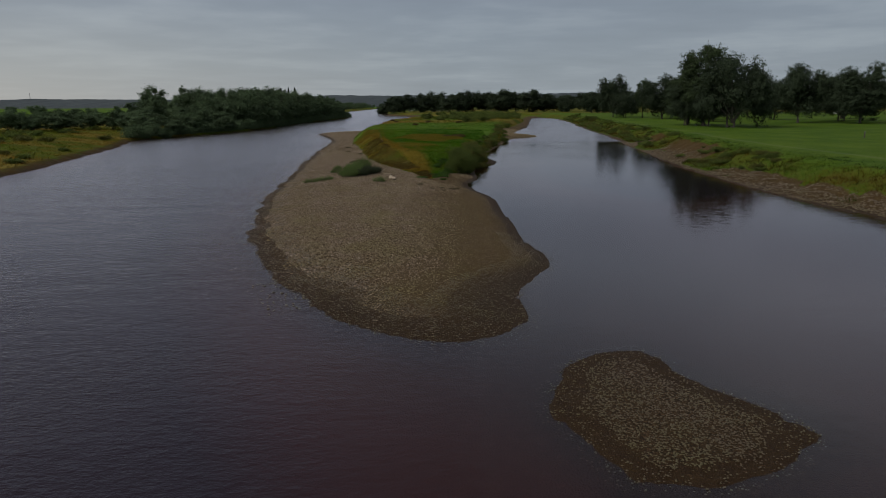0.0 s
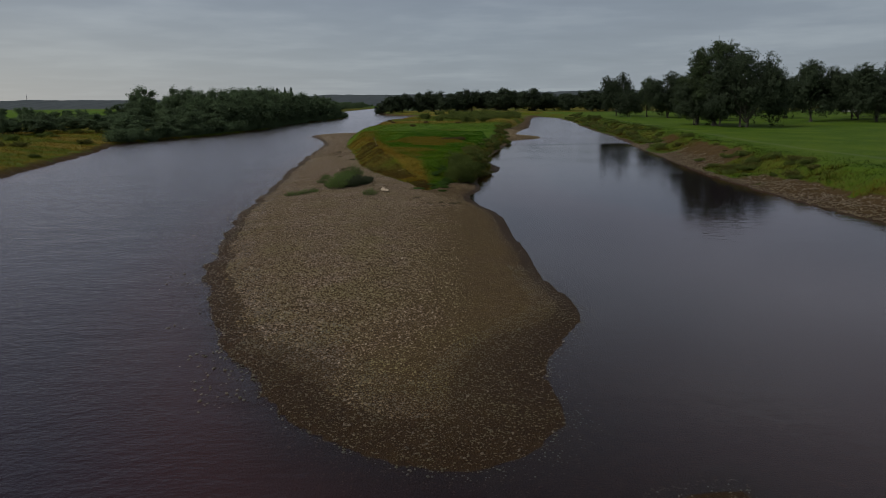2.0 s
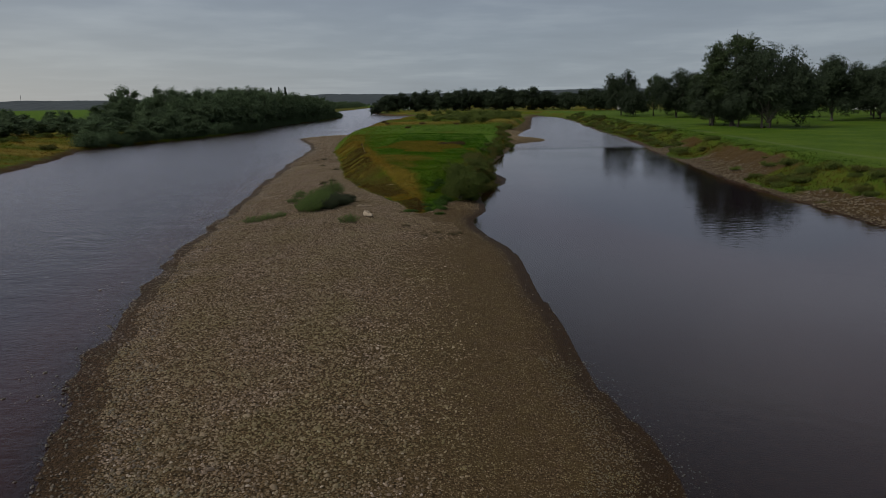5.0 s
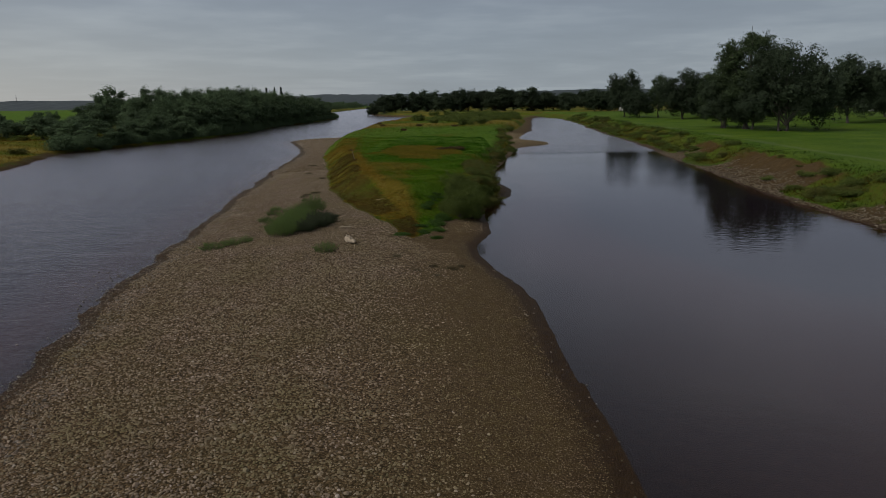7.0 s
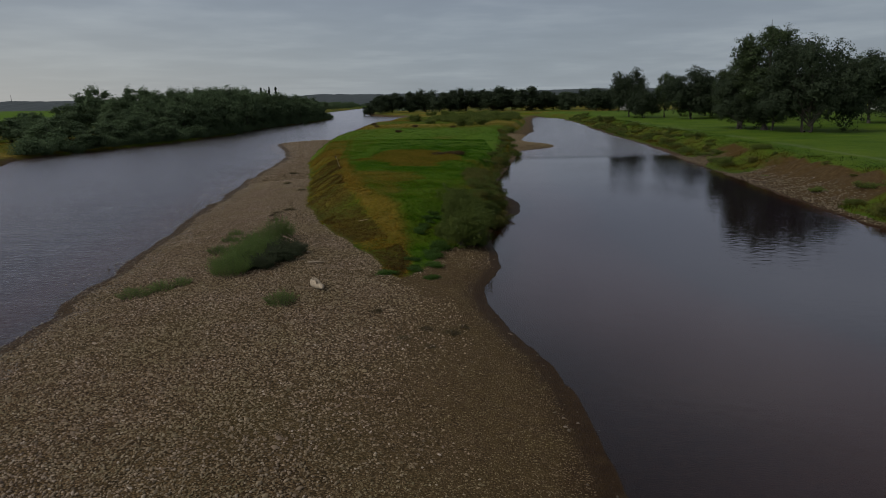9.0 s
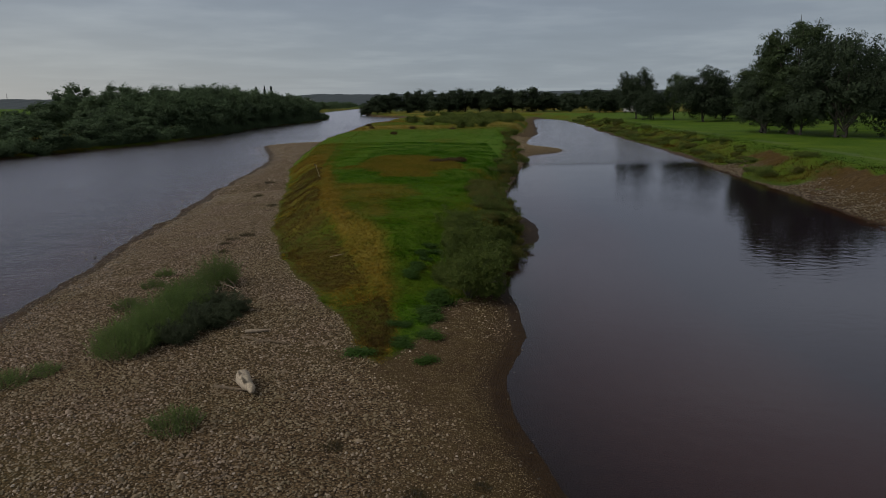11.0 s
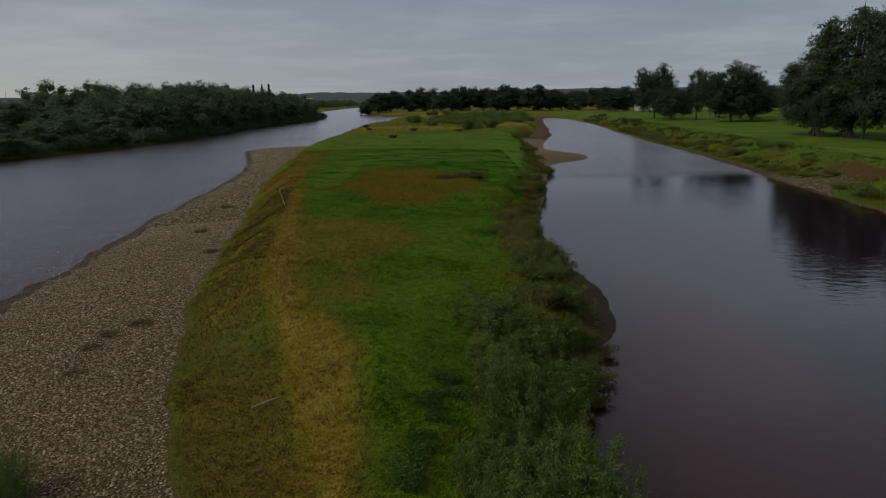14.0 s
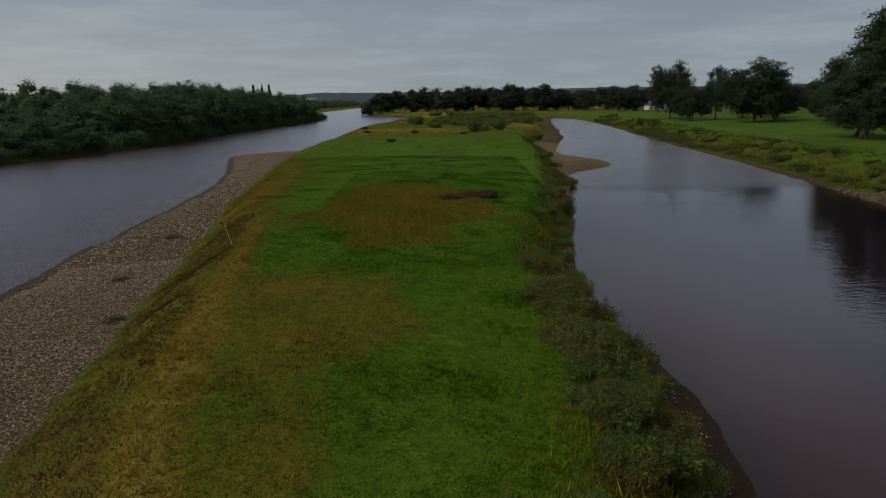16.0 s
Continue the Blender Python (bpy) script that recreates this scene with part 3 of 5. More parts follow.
def lie(x, y):
    """Height of the ground, and what covers it, at each place."""
    x, y = np.asarray(x, float), np.asarray(y, float)
    ragged = (0.55 + 1.1 * (x < -4)) * fbm(x, y, 3.0, 4, 1) + 1.6 * fbm(x, y, 14.0, 2, 4) * smooth(120, 300, y)
    di, dr, dl, ds = inside(x, y, ISLE) + ragged, inside(x, y, RIGHT_O) + ragged * 1.5, inside(x, y, LEFT_O) + ragged * 2, inside(x, y, SHOAL_O) + 1.1 * ragged + 1.0 * fbm(x, y, 1.3, 3, 77)
    dfar = y - 1600
    foot = inside(x, y, FOOT_O) + 1.2 * fbm(x, y, 4.0, 3, 9)
    shore = np.maximum(np.maximum(di, dr), np.maximum(dl, dfar))
    bumps = fbm(x, y, 5.0, 4, 2)
    # the island: a low shingle bar with a grassy mound on it
    bar = np.where(y < 560, 1.15 * (0.30 + 0.70 * smooth(14, 44, y)), 2.4) * (1 - np.exp(-np.maximum(di, 0) / 7.0)) + 0.10 * bumps * smooth(0, 3, di)
    wide = 4.4 + 9.0 * (1 - smooth(84, 104, y)) - 1.2 * smooth(0, 4, x)
    crest = 2.0 - 1.1 * smooth(320, 430, y)
    mound = crest * smooth(0, 1, np.clip(foot, 0, None) / wide) + 0.22 * bumps * smooth(0, 3, foot)
    isle = bar + mound
    # the park on the right: shingle foot, eroded scarp, level grass
    shelf = 3.0 + 2.5 * fbm(y, x * 0, 22.0, 2, 12)
    right = 0.12 * np.clip(dr, 0, shelf) + 2.5 * smooth(shelf, shelf + 7.5, dr) + (0.9 * bumps + 0.8 * fbm(x, y, 1.6, 2, 3)) * smooth(0.5, 4, dr) * (1 - smooth(8, 14, dr)) + 0.25 * fbm(x, y, 30, 2, 5)
    left = 0.75 * smooth(-0.2, 1.4, dl) + 1.5 * smooth(1.5, 16, dl) + 0.5 * bumps * smooth(0, 5, dl)
    far = 2.2 * smooth(0, 30, dfar)
    land = np.maximum(np.maximum(np.where(di > 0, isle, 0), np.where(dr > 0, right, 0)), np.maximum(np.where(dl > 0, left, 0), np.where(dfar > 0, far, 0)))
    # the bed: shallow round the bar's point and the shoal, deeper in the channels
    near = np.exp(-((x - 4) / np.where(x < 4, 8.0, 14.0)) ** 2 - ((y - 14) / 17.0) ** 2)
    reach = 11.0 - 5 * smooth(2, -8, x) + 34 * near + 10 * np.exp(-((x - 8) / 5.0) ** 2 - ((y - 45) / 25.0) ** 2)
    reach = reach + 16 * smooth(0, 6, x) * (1 - smooth(45, 85, y)) * (1 - 0.8 * smooth(14, 24, x) * smooth(45, 80, y))
    reach = reach * (1 - 0.65 * smooth(18, 26, x) * smooth(40, 70, y))
    bed = -(2.6 - 1.5 * smooth(-4, 6, x) * (1 - smooth(50, 90, y)) + 2.2 * smooth(12, 24, x) * smooth(45, 80, y)) * (1 - np.exp(np.minimum(shore, 0) / reach)) + 0.12 * bumps * smooth(0, -3, shore)
    bed = np.maximum(bed, np.where(ds > 0, 0.13 * (1 - np.exp(-np.maximum(ds, 0) / 1.6)), -np.where(x < 5, 0.17, 0.085) * -ds) + 0.03 * bumps)
    z = np.where(shore > 0, np.maximum(land, 0.012), np.where(ds > 0, bed, np.minimum(bed, -0.012)))
    z = np.where((shore <= 0) & (ds <= 0), bed, z)
    # what covers it
    isle_turf = smooth(-0.3, 0.9, foot) * (di > 0)
    worn = smooth(100, 107, y) * (1 - smooth(132, 142, y)) + 0.9 * smooth(150, 154, y) * (1 - smooth(163, 168, y)) + smooth(36, 46, y) * (1 - smooth(84, 95, y)) * (dr < 5.5)
    scar = np.clip(worn * smooth(-0.3, -0.08, fbm(x, y, 6.0, 3, 21)), 0, 1) * smooth(0.4, 1.6, dr) * (1 - smooth(8.0, 9.5, dr))
    right_turf = smooth(0.6, 1.8, dr + 2.5 * fbm(x, y, 9.0, 2, 6)) * (1 - scar)
    left_turf = smooth(0.8 - 0.8 * (y > 186), 2.0 - 1.2 * (y > 186), dl)
    far_isle = smooth(240, 300, y) * smooth(3, 9, di)
    turf = np.clip(isle_turf + right_turf + left_turf + far_isle + smooth(0, 4, dfar), 0, 1)
    patch = 1 - smooth(0.70, 1.08, np.sqrt(((x + 4.3) / 7.2) ** 2 + ((y - 141) / 17.0) ** 2) + 0.6 * fbm(x, y, 5, 3, 8))
    off = x - np.interp(y, [q[1] for q in TRACK], [q[0] for q in TRACK]) + 0.35 * fbm(x, y, 2.0, 3, 3)
    lush = x - np.interp(y, [84, 87.7, 92, 94.7, 97.7, 100, 104, 107.8, 112, 116.4, 120.4, 135], [-2.2, -2.8, -3.1, -3.6, -5.1, -6.2, -7.2, -8.2, -8.7, -10, -10.7, -13.2]) + 0.9 * fbm(x, y, 2.2, 3, 46)
    strip = smooth(-0.7, 0.1, off) * (1 - 0.72 * smooth(-0.9, 0.9, lush)) * (0.80 + 0.5 * fbm(x, y, 1.8, 3, 48)) * smooth(80, 86, y) * (1 - 0.7 * smooth(120, 150, y))
    strip = np.maximum(strip, (0.95 + 0.3 * fbm(x, y, 1.5, 2, 49)) * smooth(-0.15, 0.15, off) * (1 - smooth(0.6, 1.3, off)) * smooth(93, 97, y) * (1 - 0.55 * smooth(126, 150, y)))
    slope_left = (0.54 + 0.7 * fbm(x, y, 4, 3, 40)) * smooth(-0.5, 0.6, foot) * (1 - smooth(-0.5, 0.3, off)) * (1 - smooth(150, 230, y))
    rim = np.interp(y, [95, 100, 103, 107.6, 112.5, 120], [-5.2, -4.2, -4.0, -3.6, -3.1, -2.3])
    blot = (0.58 + 0.6 * fbm(x, y, 3.5, 3, 30)) * smooth(1.1, -0.9, x - rim + 2.2 * fbm(x, y, 4, 3, 31)) * smooth(96, 100, y) * (1 - smooth(117, 122, y)) + 0.5 * smooth(0.10, 0.34, fbm(x, y, 9, 3, 33)) * (y > 124) * (y < 330)
    blot = np.maximum(blot, 0.55 * (1 - smooth(0.6, 1.1, np.sqrt(((x + 4.8) / 3.4) ** 2 + ((y - 113) / 6.5) ** 2) + 0.8 * fbm(x, y, 4, 3, 41))))
    far_dry = (0.45 + 0.5 * smooth(-0.05, 0.2, fbm(x, y, 25, 3, 35))) * smooth(215, 290, y)
    dry = np.clip(np.maximum.reduce([0.95 * patch * (0.9 + 0.5 * fbm(x, y, 3, 3, 44)), 1.0 * strip, slope_left, blot, far_dry]), 0, 1) * np.clip(isle_turf + far_isle, 0, 1)
    dry = np.maximum(dry, left_turf * (0.46 + 0.45 * smooth(-0.1, 0.2, fbm(x, y, 12, 3, 14))) * (dl < 120))
    dry = np.maximum(dry, 0.55 * isle_turf * (x > 0.06 * (y - 80)) * (y > 90) * (y < 260) * (1 - smooth(np.interp(y, [112, 135], [2.4, 1.0]), np.interp(y, [112, 135], [4.2, 2.2]), foot + 1.5 * fbm(x, y, 3, 3, 26))))
    dry = np.maximum(dry, right_turf * (1 - smooth(8, 13, dr + 3 * fbm(x, y, 6, 3, 24))) * (0.30 + 0.8 * fbm(x, y, 7, 3, 16)))
    # left flank: rust-brown grass, its colour darkened also for facing away from light
    slope = smooth(-0.6, 0.3, foot) * (1 - smooth(-0.6, 0.2, off)) * (1 - 0.7 * smooth(112, 165, y)) * (x < 0)
    rust = 0.46 * smooth(-0.6, 0.3, foot) * (1 - smooth(-0.6, 0.2, off)) * (0.45 + 0.55 * smooth(-0.15, 0.2, fbm(x, y, 4, 3, 18))) * (1 - 0.7 * smooth(112, 165, y)) * (x < 0)
    earth = np.clip(scar * smooth(4.0, 6.5, dr) + rust + 0.42 * right_turf * (1 - smooth(7, 11.5, dr + 3 * fbm(x, y, 6, 3, 24))) + 0.6 * smooth(-0.3, 0.5, dl) * (1 - 0.8 * smooth(188, 205, y)) * (1 - smooth(1.4, 3.0, dl + 1.5 * fbm(x, y, 5, 3, 23))), 0, 1)
    to_right = np.where((y < 135) & (x > -6), di, 99.0)
    silt = np.maximum(1 - smooth(0.3 + 0.8 * (y > 85), 2.6 + 1.6 * (y > 85), to_right + 1.6 * fbm(x, y, 7, 2, 17)), 0.85 * (1 - smooth(13, 36, y - 0.35 * x + 9 * fbm(x, y, 8, 3, 25)))) * (1 - smooth(60, 150, y) * 0.5)
    silt = np.maximum(silt, 0.62 * smooth(-6, 3, x + 4 * fbm(x, y, 9, 2, 19)) * (y < 80) * (di > 0))
    silt = np.where(ds > -1.0, 0.35 + 0.6 * (1 - smooth(0.4, 1.6, ds)), silt)
    silt = np.where(shore < -0.6, np.maximum(silt, np.where(ds > -0.3, silt, 0.7)), silt) * (1 - turf)
    silt = np.maximum(silt, 0.75 * (1 - smooth(1.2, 2.2, np.hypot(x + 0.6, y - 75.8) / 1.3)))
    silt = np.maximum(silt, 0.8 * smooth(-3.5, -0.5, x + 2.0 * fbm(x, y, 3, 3, 27)) * smooth(71, 74, y) * (1 - smooth(86, 90, y)) * (di > 0) * (1 - turf))
    wet = np.clip(1 - smooth(0.05, 0.30, z), 0, 1) * (1 - 0.4 * turf)
    track = 1 - smooth(0.5, 1.0, along(x, y, PATH_LINE))
    return z, dict(turf=turf, dry=dry, earth=earth, silt=silt, wet=wet, track=track, shaded_lawn=smooth(4, 9, dr), slope=slope, shore=shore, foot=foot, di=di, dr=dr, dl=dl, ds=ds)


def height_at(x, y):
    return lie(np.array([x]), np.array([y]))[0][0]


def steps(stops):
    """Grid lines: (from, to, step) stretches, butted end to end."""
    out = []
    for a, b, s in stops:
        out.append(np.arange(a, b, s) if s > 0 else a + (b - a) * (np.linspace(0, 1, int(-s), endpoint=False) ** 2))
    return np.concatenate(out + [[stops[-1][1]]])


gx = np.concatenate([-steps([(95, 150, 4), (150, 4200, -36)])[::-1], steps([(-94.5, -40, 1.4), (-40, 15, 0.5), (15, 33, 1.0), (33, 60, 0.8), (60, 95, 2.5), (95, 150, 5), (150, 4200, -34)])])
gy = np.concatenate([-steps([(30, 1200, -16)])[::-1], steps([(-29, 0, 1.5), (0, 130, 0.5), (130, 270, 1.0), (270, 560, 3.0), (560, 4600, -60)])])
GX, GY = np.meshgrid(gx, gy)
gz, cover = lie(GX.ravel(), GY.ravel())
nx, ny = len(gx), len(gy)
idx = np.arange(nx * ny).reshape(ny, nx)
quads = np.stack([idx[:-1, :-1], idx[:-1, 1:], idx[1:, 1:], idx[1:, :-1]], -1).reshape(-1, 4)
ground = new("ground", mesh_of("ground", np.stack([GX.ravel(), GY.ravel(), gz], 1), quads, GROUND, True, **{k: cover[k] for k in ("turf", "dry", "earth", "silt", "wet", "track", "shaded_lawn")}))
tagged(ground, "grassy river island, shingle bar, banks and parkland", "ground", kind="structure")

# the river, one level sheet wherever the bed lies under it
wet_quad = (gz[quads] < 0.05).any(1)
keep, flat_id = np.unique(quads[wet_quad], return_inverse=True)
wx, wy = GX.ravel()[keep], GY.ravel()[keep]
flow = np.clip(np.where(wx < np.interp(wy, [15, 80, 230, 560, 1600], [2, -12, -30, -20, 60]), 1.0, 0.05 + 0.09 * smooth(-0.1, 0.3, fbm(wx, wy, 18, 2, 71)) + 0.8 * smooth(166, 180, wy + 16 * fbm(wx, wy, 24, 3, 70))), 0, 1)
flow = flow * (1 - 0.75 * smooth(-14, 4, wx) * (wy < 20))
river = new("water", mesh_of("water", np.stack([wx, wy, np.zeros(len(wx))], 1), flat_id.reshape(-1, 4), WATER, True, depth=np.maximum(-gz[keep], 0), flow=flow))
tagged(river, "dark peaty brown river with a rippled surface", "river", kind="structure")

# ---- hills beyond ----


def ridge(name, y0, y1, low, swell, seed, mat, x0=-4500, x1=4500, tuft=7.0):
    """A long wooded rise; its crest is broken by tree tops."""
    xs, ks = np.linspace(x0, x1, int((x1 - x0) / 9)), np.linspace(0, 1, 7)
    xx, kk = np.meshgrid(xs, ks)
    crest = low + swell * fbm(xx, xx * 0, 900, 3, seed) * 2 - 14 * smooth(-900, -1500, xx) + 8 * smooth(-900, -500, xx)
    zz = crest * np.sin(np.minimum(kk, 1) * math.pi / 2) ** 0.8 + tuft * fbm(xx, kk * 60, 24, 3, seed + 3) * (kk > 0.1)
    ids = np.arange(xx.size).reshape(xx.shape)
    q = np.stack([ids[:-1, :-1], ids[:-1, 1:], ids[1:, 1:], ids[1:, :-1]], -1).reshape(-1, 4)
    ob = new(name, mesh_of(name, np.stack([xx.ravel(), (y0 + (y1 - y0) * kk).ravel(), zz.ravel()], 1), q, mat, False))
    return tagged(ob, "low dark wooded hills on the horizon", "hill", kind="structure")


ridge("backdrop", 2500, 3100, 40, 26, 3, HAZED_FOREST)
ridge("backdrop_far", 3500, 4300, 58, 20, 8, HAZED_FOREST)
ridge("backdrop_field", 2250, 2440, 19, 5, 5, FIELD, -570, -430, 0.5)

# ---- park trees ----
oaks = [tree("tree", 11, 18, 21, 0.9, OAK, 26000, 0.26, 8), tree("tree", 12, 18, 20, 1.2, OAK, 26000, 0.26, 7), tree("tree", 13, 17, 22, 0.2, OAK, 26000, 0.26, 9, 0, 2)]
planted(oaks, [(83.5, 196, 1.08, 1.26, 2), (97, 312, 1.1, 1.13, 0), (127, 246, 1.02, 1.2, 1), (141, 231, 1.1, 1.14, 0), (137, 288, 0.95, 0.98, 1), (77.5, 219, 0.72, 0.86, 2), (81, 209, 0.72, 0.82, 1), (86.3, 341, 0.74, 0.74, 2),
               (152, 262, 1.1, 1.12, 2), (112, 290, 0.9, 0.86, 0), (172, 300, 1.1, 1.1, 1), (112, 330, 0.9, 0.8, 2), (172, 240, 1.15, 1.15, 0), (150, 345, 1.1, 1.0, 1), (104, 268, 0.66, 0.7, 2), (120, 360, 1.0, 0.9, 0), (86, 363, 0.95, 1.22, 0)],
        "tall dark-green broadleaf tree on mown parkland grass", "tree", "parkland trees")
airy = [tree("tree", 21, 27, 20, 1.6, ASH, 36000, 0.25, 17, 0.5), tree("tree", 22, 19, 14, 1.8, ASH, 15000, 0.25, 9, 0.3)]
planted(airy, [(81.0, 213, 1.12, 1.0, 0), (80.5, 227, 0.82, 0.72, 0), (96.2, 343, 0.72, 1.05, 1)],
        "tall open-crowned tree with feathery foliage on parkland grass", "tree", "parkland trees")

# ---- the line of trees across the far park ----
row = [tree("tree", 31, 21, 20, -0.6, OAK, 4600, 0.7, 6), tree("tree", 32, 21, 18, -0.3, OAK, 4600, 0.7, 5), tree("tree", 33, 20, 22, -0.8, OAK, 4600, 0.7, 7)]
rng = np.random.RandomState(5)
places = [(x * 0.92, 652 + (k * 37) % 29, s * 1.3, t * 1.0, k) for k, (x, s, t) in enumerate([
    (-60, 0.85, 0.85), (-49, 0.9, 0.9), (-33, 0.8, 0.95), (-18, 0.9, 1.03), (-4, 0.8, 0.85), (7, 0.85, 1.0), (22, 1.0, 1.06), (36, 0.9, 1.0),
    (48, 0.95, 1.02), (57, 1.05, 1.1), (67, 0.9, 1.0), (83, 1.15, 1.1), (95, 0.9, 0.85), (107, 1.0, 0.85), (123, 1.0, 0.86), (138, 1.0, 0.95), (150, 1.0, 0.95), (-72, 0.6, 0.6), (165, 1.0, 1.0), (180, 1.1, 1.0)])]
places += [(x, y, s, t, k) for k, (x, y, s, t) in enumerate([(99, 600, 0.8, 0.75), (110, 545, 0.95, 0.8), (122, 552, 0.9, 0.78), (185, 560, 1.1, 1.0), (205, 530, 1.0, 1.0), (230, 500, 1.1, 1.1), (255, 480, 1.0, 1.0), (150, 450, 0.9, 0.75), (175, 430, 0.9, 0.8), (270, 420, 1.1, 1.1), (200, 400, 0.9, 0.85), (300, 400, 1.1, 1.1)])]
planted(row, places, "rounded dark-green tree in the row across the park", "tree", "far tree row")

# ---- woods on the other bank ----
woods = [tree("tree", 40 + k, 16, 13 + k % 3, 0.3, HAZED_WOOD, 4200, 0.42, 5 + k % 2) for k in range(5)]
places, spots = [], []
for k in range(900):
    y = rng.uniform(206, 560)
    back = abs(rng.normal(0, 22)) + 1.0
    edge = np.interp(y, [195, 208, 240, 292, 370, 450, 545], [-95, -89, -83, -79, -84, -79, -82])
    x = edge - back
    if x < -150 or (y > 520 and back < 8) or any((x - a) ** 2 + (y - b) ** 2 < 38 for a, b in spots):
        continue
    spots.append((x, y))
    tall = np.interp(y, [205, 250, 285, 320, 400, 470, 550], [0.38, 0.52, 0.84, 1.0, 0.98, 0.88, 0.78]) * rng.uniform(0.74, 1.16) * np.interp(back, [0, 3, 30], [0.8, 1.0, 1.05])
    places.append((x, y, 0.55 + 0.5 * tall, tall, k))
    if len(places) >= 138:
        break
planted(woods, places, "dense green riverside tree at the water's edge", "tree", "riverside woods")
scrubby = [tree("tree", 50 + k, 8, 9 + k % 2, 0.1, HAZED_WOOD, 1700, 0.38, 4) for k in range(3)]
places = [(-rng.uniform(104, 320), rng.uniform(200, 360), s := rng.uniform(0.42, 0.85), s, k) for k in range(60)]
places += [(-rng.uniform(180, 620), rng.uniform(320, 560), s := rng.uniform(0.7, 1.15), s, k) for k in range(48)]
fringe = []
for k in range(90):
    y = 192 + 360 * (k / 90) ** 1.1
    edge = np.interp(y, [190, 208, 240, 292, 370, 450, 545], [-94, -89, -83, -79, -84, -79, -81])
    s = rng.uniform(0.55, 1.05)
    fringe.append((edge - 0.2 - rng.uniform(0, 2), y, s * 1.1, s, k))
planted(scrubby, places, "low rounded green tree on rough ground by the river", "tree", "meadow trees")
planted([bush("riverside_bush", 55 + k, 4.2, 6.5, HAZED_WOOD, 1600, 0.3, 1.5, 6, 6, 0.8) for k in range(3)], fringe, "green bush overhanging the water below the woods", "bush", "riverside bushes")


def fir(name, seed, height):
    """A conifer: a straight stem and drooping whorls that shorten to the tip."""
    r = np.random.RandomState(seed)
    root = new(name)
    part("trunk", limb_mesh("trunk", [tube([(0, 0, 0), (0, 0, height * 0.6), (0, 0, height)], [0.35, 0.2, 0.04], 6)], BARK), root)
    pts = []
    for k in range(20):
        z = height * (0.3 + 0.69 * k / 19)
        reach = (height - z) * 0.20 + 0.3 + r.uniform(-.15, .7)
        for b in range(11):
            w = r.uniform(0, 2 * math.pi)
            for s in np.linspace(0.1, 1, 10):
                pts.append((math.cos(w) * reach * s, math.sin(w) * reach * s, z - 0.3 * reach * s * s + r.uniform(-.2, .2)))
    part("crown", mesh_of("crown", *leaves(r, np.array(pts), 0.8), FIR), root)
    return root


planted([fir("fir_tree", 61, 24), fir("fir_tree", 62, 22)], [(-201, 818, 1.0, 1.14, 0), (-193, 822, 0.9, 1.26, 1), (-184, 815, 1.0, 1.16, 0), (-172, 812, 0.9, 0.85, 1)],
        "tall dark conifer above the riverside woods", "fir tree", "firs")


def far_woods():
    """Woods along the upper river and behind the park, too far to tell tree from tree."""
    r = np.random.RandomState(8)
    centres, radii = [], []
    for k in range(520):
        if k % 3 == 0:
            y = r.uniform(565, 1600)
            x = np.interp(y, [560, 700, 900, 1240, 1650], [-92, -120, -148, -165, -180]) - abs(r.normal(0, 60)) - 6
        elif k % 3 == 1:
            y = r.uniform(700, 1700)
            x = np.interp(y, [650, 858, 1240, 1650], [-55, -82, -108, -128]) + abs(r.normal(0, 40)) + 6
        else:
            x, y = r.uniform(-900, 1100), r.uniform(1650, 2300)
            if abs(x + 480) < 190:
                continue
        h = r.uniform(6, 11) if k % 3 else r.uniform(9, 15)
        for b in range(5):
            s = h * r.uniform(0.26, 0.4)
            centres.append((x + r.normal(0, h * 0.25), y + r.normal(0, h * 0.25), max(s * 0.7, h - s * r.uniform(1, 2.4)) + 1.8))
            radii.append(s)
    pts = shell(r, np.array(centres), np.array(radii), 52000, 0.4)
    return mesh_of("woods", *leaves(r, pts, 1.9), HAZED_WOOD)


tagged(new("woods", far_woods()), "distant dark-green woods along the river", "woods", kind="stuff")

# ---- far houses ----


def block(x0, x1, y0, y1, z0, z1):
    v = [(x, y, z) for z in (z0, z1) for x, y in ((x0, y0), (x1, y0), (x1, y1), (x0, y1))]
    return v, [(3, 2, 1, 0), (4, 5, 6, 7), (0, 1, 5, 4), (1, 2, 6, 5), (2, 3, 7, 6), (3, 0, 4, 7)]


def solid(name, pieces, mat):
    verts, faces = joined(pieces)
    me = bpy.data.meshes.new(name)
    me.from_pydata([tuple(v) for v in verts], [], faces)
    me.materials.append(mat)
    return me


